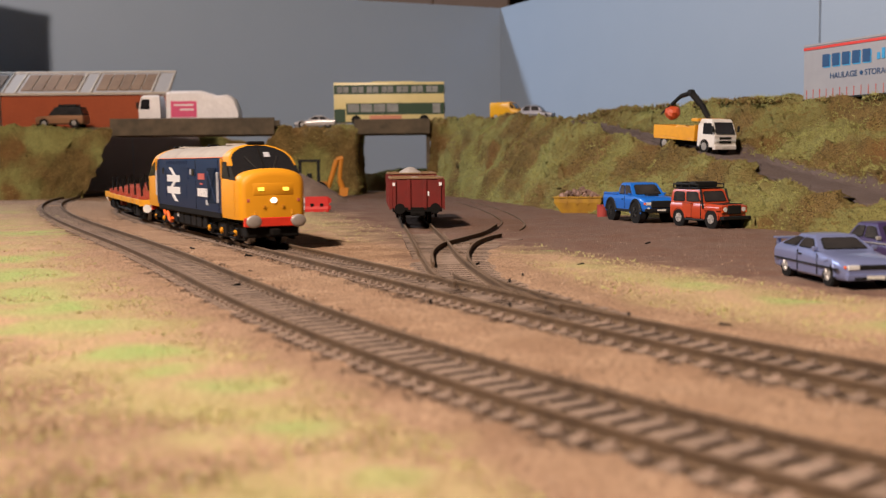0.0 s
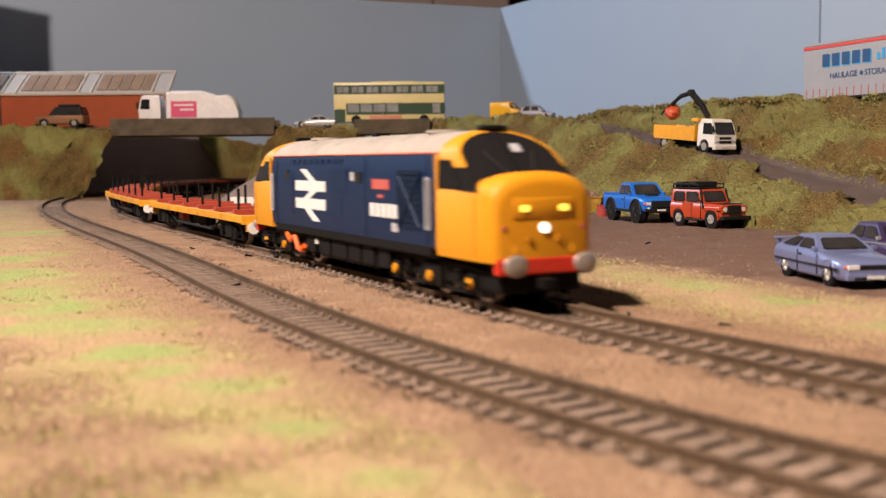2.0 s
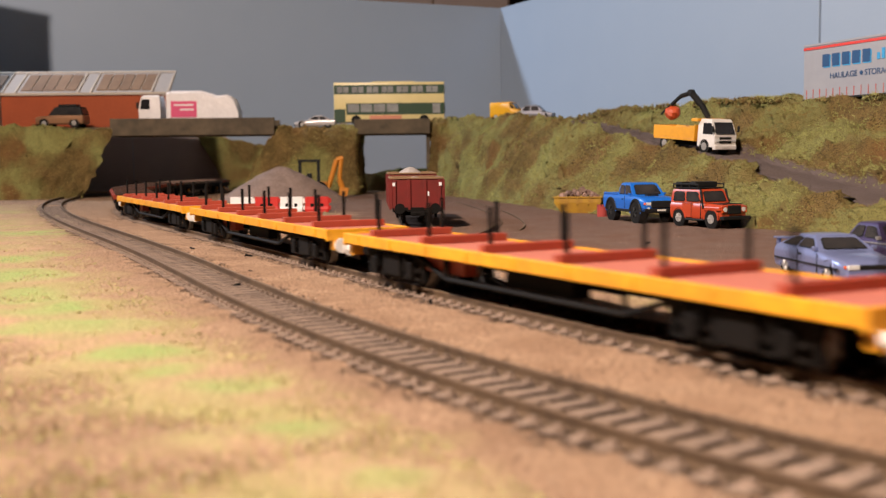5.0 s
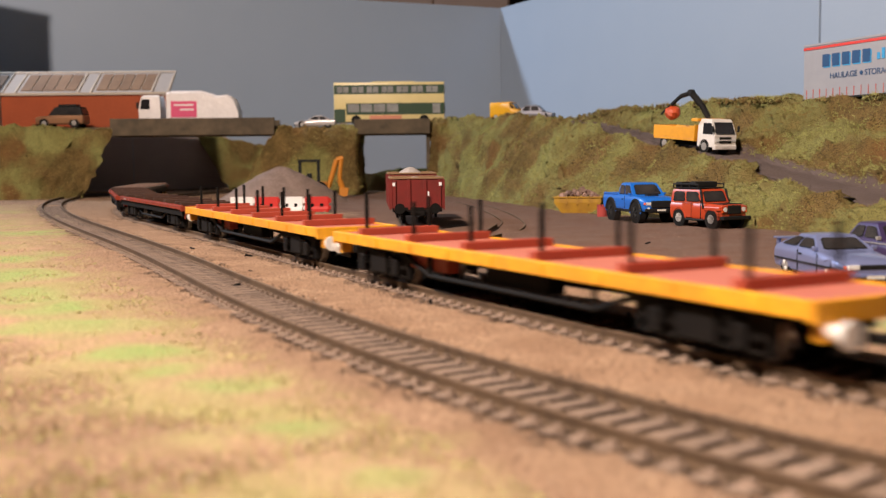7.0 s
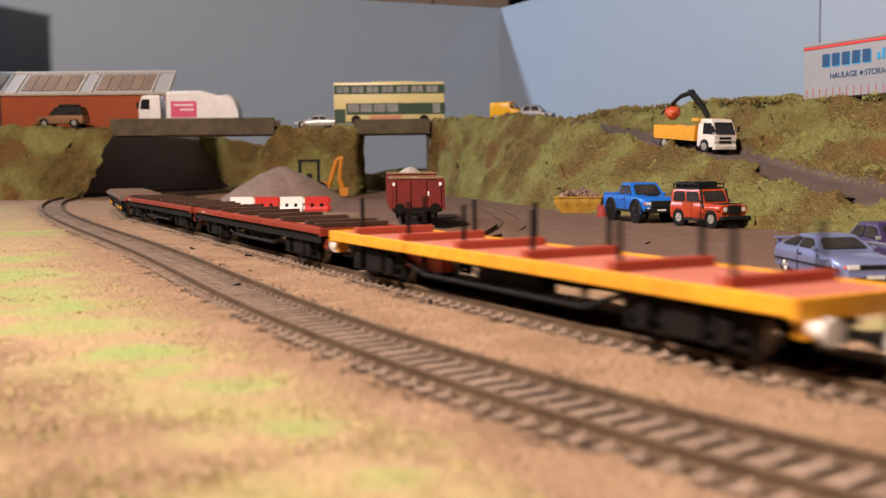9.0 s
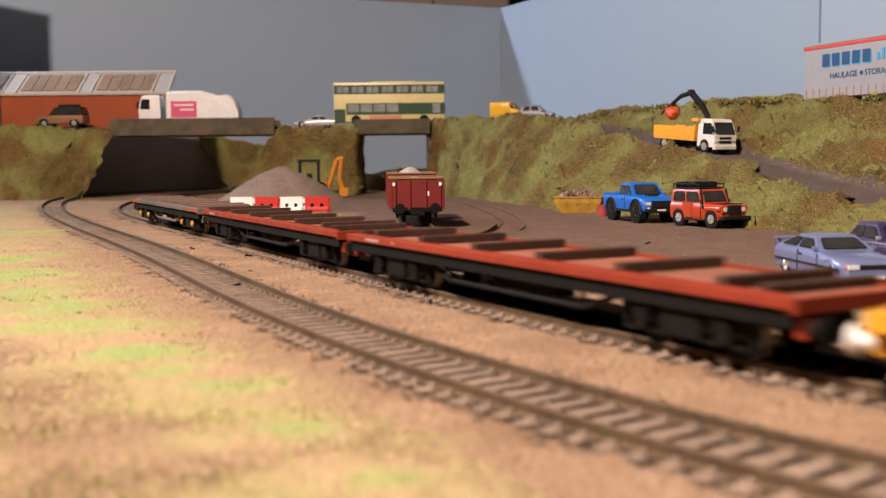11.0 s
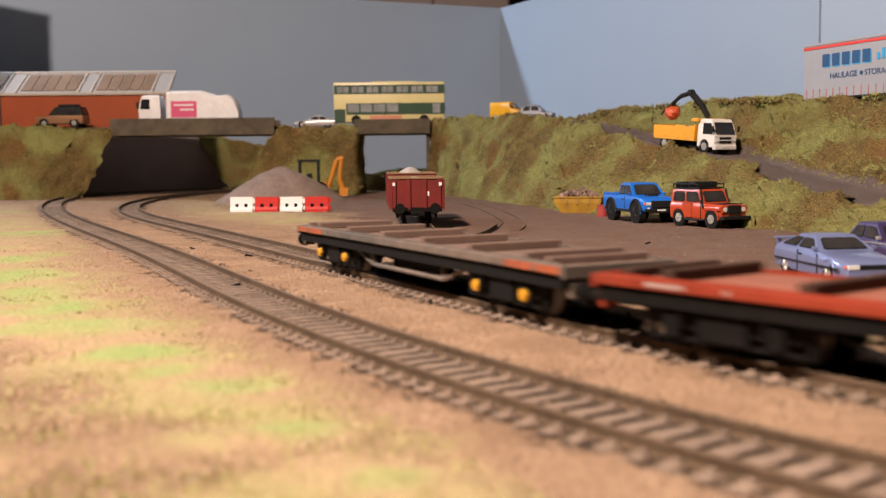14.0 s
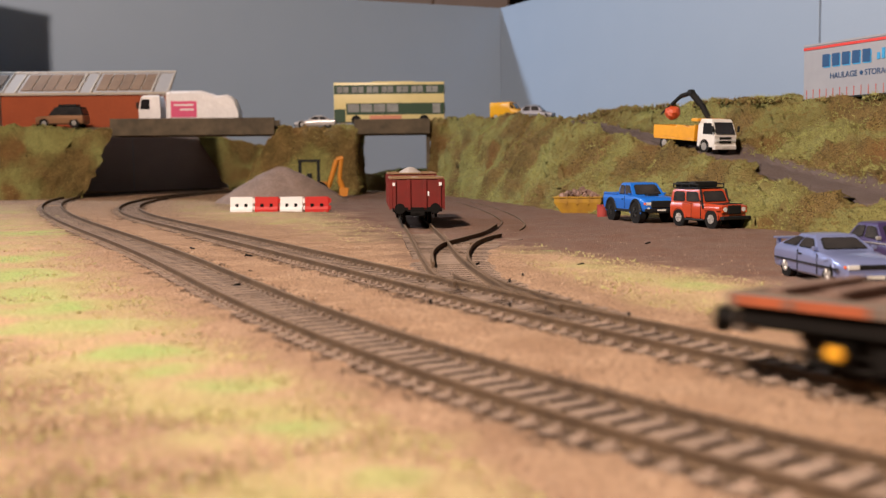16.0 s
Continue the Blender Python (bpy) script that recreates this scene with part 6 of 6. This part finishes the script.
t = thing("white_box", "white and grey boxes stacked in the room behind", "box", x=-290, y=3300, z=-900)
part("carton", box(BM(), -30, 28, 0, 200, 0, 1800, 3), M_WHITE, t)
part("carton", box(BM(), -110, -34, 0, 200, 0, 1800, 3), M_RSKY, t)


# ---- fibres, foliage and stones ----
def island_material(name, colours, rough=0.9, second=None):
    m = bpy.data.materials.new(name)
    m.use_nodes = True
    n, l = m.node_tree.nodes, m.node_tree.links
    b = n["Principled BSDF"]
    b.inputs["Roughness"].default_value = rough
    b.inputs["Specular IOR Level"].default_value = 0.2
    g, r = n.new("ShaderNodeNewGeometry"), n.new("ShaderNodeValToRGB")
    e = r.color_ramp.elements
    e[0].color, e[1].color = (*colours[0], 1), (*colours[-1], 1)
    for k, c in enumerate(colours[1:-1]):
        x = e.new((k + 1) / (len(colours) - 1))
        x.color = (*c, 1)
    l.new(g.outputs["Random Per Island"], r.inputs[0])
    out = r.outputs[0]
    if second:
        r2, tx, co, mp, mx = (n.new("ShaderNode" + k) for k in ("ValToRGB", "TexNoise", "TexCoord", "MapRange", "Mix"))
        e = r2.color_ramp.elements
        e[0].color, e[1].color = (*second[0], 1), (*second[-1], 1)
        for k, c in enumerate(second[1:-1]):
            e.new((k + 1) / (len(second) - 1)).color = (*c, 1)
        l.new(g.outputs["Random Per Island"], r2.inputs[0])
        tx.inputs["Scale"].default_value = 19
        tx.inputs["Detail"].default_value = 4
        l.new(co.outputs["Object"], tx.inputs["Vector"])
        mp.inputs["From Min"].default_value, mp.inputs["From Max"].default_value = 0.43, 0.57
        l.new(tx.outputs["Fac"], mp.inputs["Value"])
        mx.data_type = "RGBA"
        l.new(mp.outputs[0], mx.inputs[0])
        l.new(out, mx.inputs[6])
        l.new(r2.outputs[0], mx.inputs[7])
        out = mx.outputs[2]
    l.new(out, b.inputs["Base Color"])
    return m


def fibres(name, points, mat, length, width, label, lean=0.6, seed=1, blades=3):
    """Little tufts at places (millimetres) with their normals."""
    rg = random.Random(seed)
    vs, fs = [], []
    for p, nrm in points:
        for _ in range(blades):
            d = (nrm + Vector((rg.uniform(-1, 1), rg.uniform(-1, 1), rg.uniform(-0.4, 0.8))) * lean).normalized()
            ln = length * rg.uniform(0.45, 1.25)
            side = d.cross(Vector((rg.uniform(-1, 1), rg.uniform(-1, 1), rg.uniform(-1, 1)))).normalized() * width * rg.uniform(0.6, 1.3)
            q = p + Vector((rg.uniform(-1, 1), rg.uniform(-1, 1), 0)) * length * 0.3
            bend = Vector((rg.uniform(-1, 1), rg.uniform(-1, 1), -0.3)) * ln * 0.25
            k = len(vs)
            vs += [(q - side) * MM, (q + side) * MM, (q + d * ln * 0.55 + side * 0.7) * MM, (q + d * ln * 0.55 - side * 0.7) * MM, (q + d * ln + bend) * MM]
            fs += [(k, k + 1, k + 2, k + 3), (k + 3, k + 2, k + 4)]
    me = bpy.data.meshes.new(name)
    me.from_pydata([tuple(v) for v in vs], [], fs)
    me.materials.append(mat)
    return tagged(new(name, me), label, "grass", kind="stuff")


def clumps(name, points, mat, size, label, seed=2):
    """Crumbs of foam: small uneven eight-sided bits."""
    rg = random.Random(seed)
    vs, fs = [], []
    for p, _ in points:
        s = size * rg.uniform(0.4, 1.3)
        ax = [Vector((rg.uniform(-1, 1), rg.uniform(-1, 1), rg.uniform(-1, 1))).normalized() for _ in range(2)]
        a = ax[0] * s
        b = ax[0].cross(ax[1]).normalized() * s * rg.uniform(0.6, 1.1)
        c = a.cross(b).normalized() * s * rg.uniform(0.5, 1.0)
        k = len(vs)
        vs += [(p + v) * MM for v in (a, b, -a, -b, c, -c)]
        fs += [(k, k + 1, k + 4), (k + 1, k + 2, k + 4), (k + 2, k + 3, k + 4), (k + 3, k, k + 4), (k + 1, k, k + 5), (k + 2, k + 1, k + 5), (k + 3, k + 2, k + 5), (k, k + 3, k + 5)]
    me = bpy.data.meshes.new(name)
    me.from_pydata([tuple(v) for v in vs], [], fs)
    me.materials.append(mat)
    return tagged(new(name, me), label, "scatter", kind="stuff")


def sample(ob, count, seed, keep=None):
    """Random places on a bank, with normals, in millimetres."""
    me, rg = ob.data, random.Random(seed)
    area = np.zeros(len(me.polygons))
    me.polygons.foreach_get("area", area)
    pick = np.random.RandomState(seed).choice(len(area), size=count, p=area / area.sum())
    out = []
    for i in pick:
        f = me.polygons[int(i)]
        a, b, c, d = (me.vertices[k].co for k in f.vertices)
        u, w = rg.random(), rg.random()
        p = (a.lerp(b, u)).lerp(d.lerp(c, u), w) * 1000
        n = f.normal if f.normal.z >= 0 else -f.normal
        if keep is None or keep(p, n):
            out.append((p, n.copy()))
    return out


M_FIB_BANK = island_material("bank_fibres", [(0.21, 0.145, 0.05), (0.26, 0.185, 0.066), (0.30, 0.215, 0.08), (0.23, 0.16, 0.055)], second=[(0.28, 0.28, 0.09), (0.35, 0.35, 0.12), (0.42, 0.42, 0.155), (0.31, 0.305, 0.10)])
M_FIB_MID = island_material("brown_bank_fibres", [(0.32, 0.19, 0.06), (0.42, 0.27, 0.09), (0.48, 0.33, 0.12), (0.36, 0.22, 0.07)], second=[(0.36, 0.29, 0.085), (0.46, 0.39, 0.13), (0.52, 0.46, 0.17), (0.40, 0.34, 0.11)])
M_CRUMB = island_material("bank_foam", [(0.05, 0.035, 0.014), (0.10, 0.075, 0.026), (0.13, 0.12, 0.035), (0.17, 0.12, 0.045), (0.14, 0.08, 0.03)])
M_FIB = island_material("ground_fibres", [(0.50, 0.41, 0.21), (0.46, 0.40, 0.18), (0.42, 0.45, 0.16), (0.54, 0.40, 0.25), (0.40, 0.43, 0.15)])
# the last, palest grain colour imitates glints of light on the ground
M_STONE = island_material("ballast_grains", [(0.20, 0.125, 0.08), (0.36, 0.235, 0.15), (0.44, 0.30, 0.20), (0.31, 0.20, 0.13), (0.15, 0.095, 0.06), (0.62, 0.50, 0.38)])
M_TBAL = island_material("track_ballast_grains", [(0.06, 0.04, 0.028), (0.13, 0.088, 0.06), (0.22, 0.15, 0.105), (0.09, 0.06, 0.042), (0.30, 0.21, 0.15)])
obs_ = bpy.data.objects


RAMP = [(36, 1420), (78, 1310), (112, 1205), (136, 1110), (174, 966), (207, 806), (225, 680), (246, 584), (282, 640), (258, 735), (240, 850), (204, 1010), (168, 1170), (146, 1270), (110, 1380), (50, 1480)]
clear = lambda p, n: poly_dist(RAMP, p.x, p.y) < -1.0 and p.z > -4
for nm, cnt, sd in (("embankment_right", 34000, 3), ("embankment_left", 7000, 5), ("embankment_middle", 4500, 7), ("shrub_bank", 1500, 9), ("shrub_row", 1500, 15)):
    pts = sample(obs_[nm], cnt, sd, clear)
    fibres("bank_grass", pts, M_FIB_MID if nm in ("embankment_middle", "embankment_left", "shrub_bank") else M_FIB_BANK, 2.4, 0.13, "olive and straw-coloured fibres covering the embankment", 1.0, sd, 7)
    pts = [q for q in sample(obs_[nm], cnt // 2, sd + 40, clear) if noise.noise(q[0] / 13) + 0.5 * noise.noise(q[0] / 40) > 0.30]
    clumps("bank_foliage", pts, M_CRUMB, 1.0, "dark crumbled foam foliage on the embankment", sd)

# bushy tufts along the crest of the high bank
rg = random.Random(21)
bush = []
for k in range(2600):
    u = rg.uniform(3.6, 8.6)
    i = int(u)
    p = Vector(CREST[i]).lerp(Vector(CREST[i + 1]), u - i)
    if noise.noise(p / 17) > -0.05:
        bush.append((p + Vector((rg.gauss(0, 5), rg.gauss(0, 5), rg.uniform(-1.5, 3.5))), Vector((0, 0, 1))))
clumps("crest_foliage", bush, M_CRUMB, 1.5, "dark crumbled foam bushes along the crest", 22)
fibres("crest_grass", bush[::2], M_FIB_BANK, 4.0, 0.16, "olive tufts along the crest of the bank", 0.8, 23, 5)

rg = random.Random(11)
pts = []
for k in range(60000):
    y = 70 * (1250 / 70.0) ** rg.random()
    x = rg.uniform(-0.47, 0.47) * (y + 20)
    g = max(poly_dist(GRASS_FRONT, x, y), poly_dist(GRASS_MID, x, y), poly_dist(GRASS_RIGHT, x, y))
    if g > -0.02 * y and rg.random() < 0.35 + 0.5 * (noise.noise((x / 30, y / 30, 4)) + 0.35):
        pts.append((Vector((x, y, -3.0 + 0.6 * noise.noise((x / 60, y / 60, 3)))), Vector((0, 0, 1))))
fibres("static_grass", pts, M_FIB, 1.7, 0.13, "pale green and straw static grass on the ground", 1.1, 12, 3)
pts = []
for k in range(110000):
    y = 75 * (800 / 75.0) ** rg.random()
    x = rg.uniform(-0.46, 0.46) * (y + 20)
    if poly_dist(YARD_LINE, x, y) > 6 and rg.random() < 0.96 or float(np.min(np.hypot(TRK[0] - x, TRK[1] - y))) < 15:
        continue
    pts.append((Vector((x, y, -2.8 + 0.5 * noise.noise((x / 14, y / 14, 0)) + 0.7 * noise.noise((x / 60, y / 60, 3)))), None))
clumps("ballast_grains", pts, M_STONE, 0.32, "loose sand-brown ballast grains on the ground", 13)
pts = []
for ln, s0, s1, v0 in ((FAR, -500, 560, -40), (NEAR, -500, 430, -40)):
    for k in range(12000):
        s = rg.uniform(s0, s1)
        v = rg.choice((rg.uniform(-8, 7.5), rg.uniform(10.2, 19), rg.uniform(12, 20), rg.uniform(-20, -11)))
        x, y, th = ln.at(s, v)
        pts.append((Vector((x, y, -3.0 if abs(v) < 9 else -2.75)), None))
clumps("track_ballast", pts, M_TBAL, 0.5, "brown ballast stones packed round the sleepers", 14)
for k in range(9):
    y = rg.uniform(260, 620)
    x = rg.uniform(-0.25, 0.42) * y
    t = thing("twig", "small dark twig or stone lying on the ground", "twig", "scattered twigs", x=x, y=y, z=-2.6, rz=rg.uniform(0, 180))
    part("stem", cyl(BM(), (-1.6, 0, 0), (1.6, 0.4, 0.6), 0.45, 6), M_BLACK, t)


# ---- movement ----
def travel(t):
    """How far the train has run, in millimetres."""
    return float(np.interp(t, [0, 4.2, 6.3, 9.2, 11.3, 16.0], [0, 544, 799, 1167, 1428.5, 2036.0]))


def motions():
    for ob, s0, pivots in VEH:
        rows = []
        for i in range(65):
            t = i * 0.25
            s = s0 + travel(t)
            ax, ay, _ = FAR.at(s + pivots / 2)
            bx, by, _ = FAR.at(s - pivots / 2)
            rows.append((t, pose((ax + bx) / 2 * MM, (ay + by) / 2 * MM, 0, 0, 0, math.degrees(math.atan2(ay - by, ax - bx)))))
        walk(ob, rows)
    for ob, r in WHEELS:
        base = ob.matrix_basis.translation.copy()
        rows = []
        for i in range(241):
            t = i / 15
            rows.append((t, Matrix.Translation(base) @ Matrix.Rotation(travel(t) / r, 4, "Y")))
        walk(ob, rows)


motions()
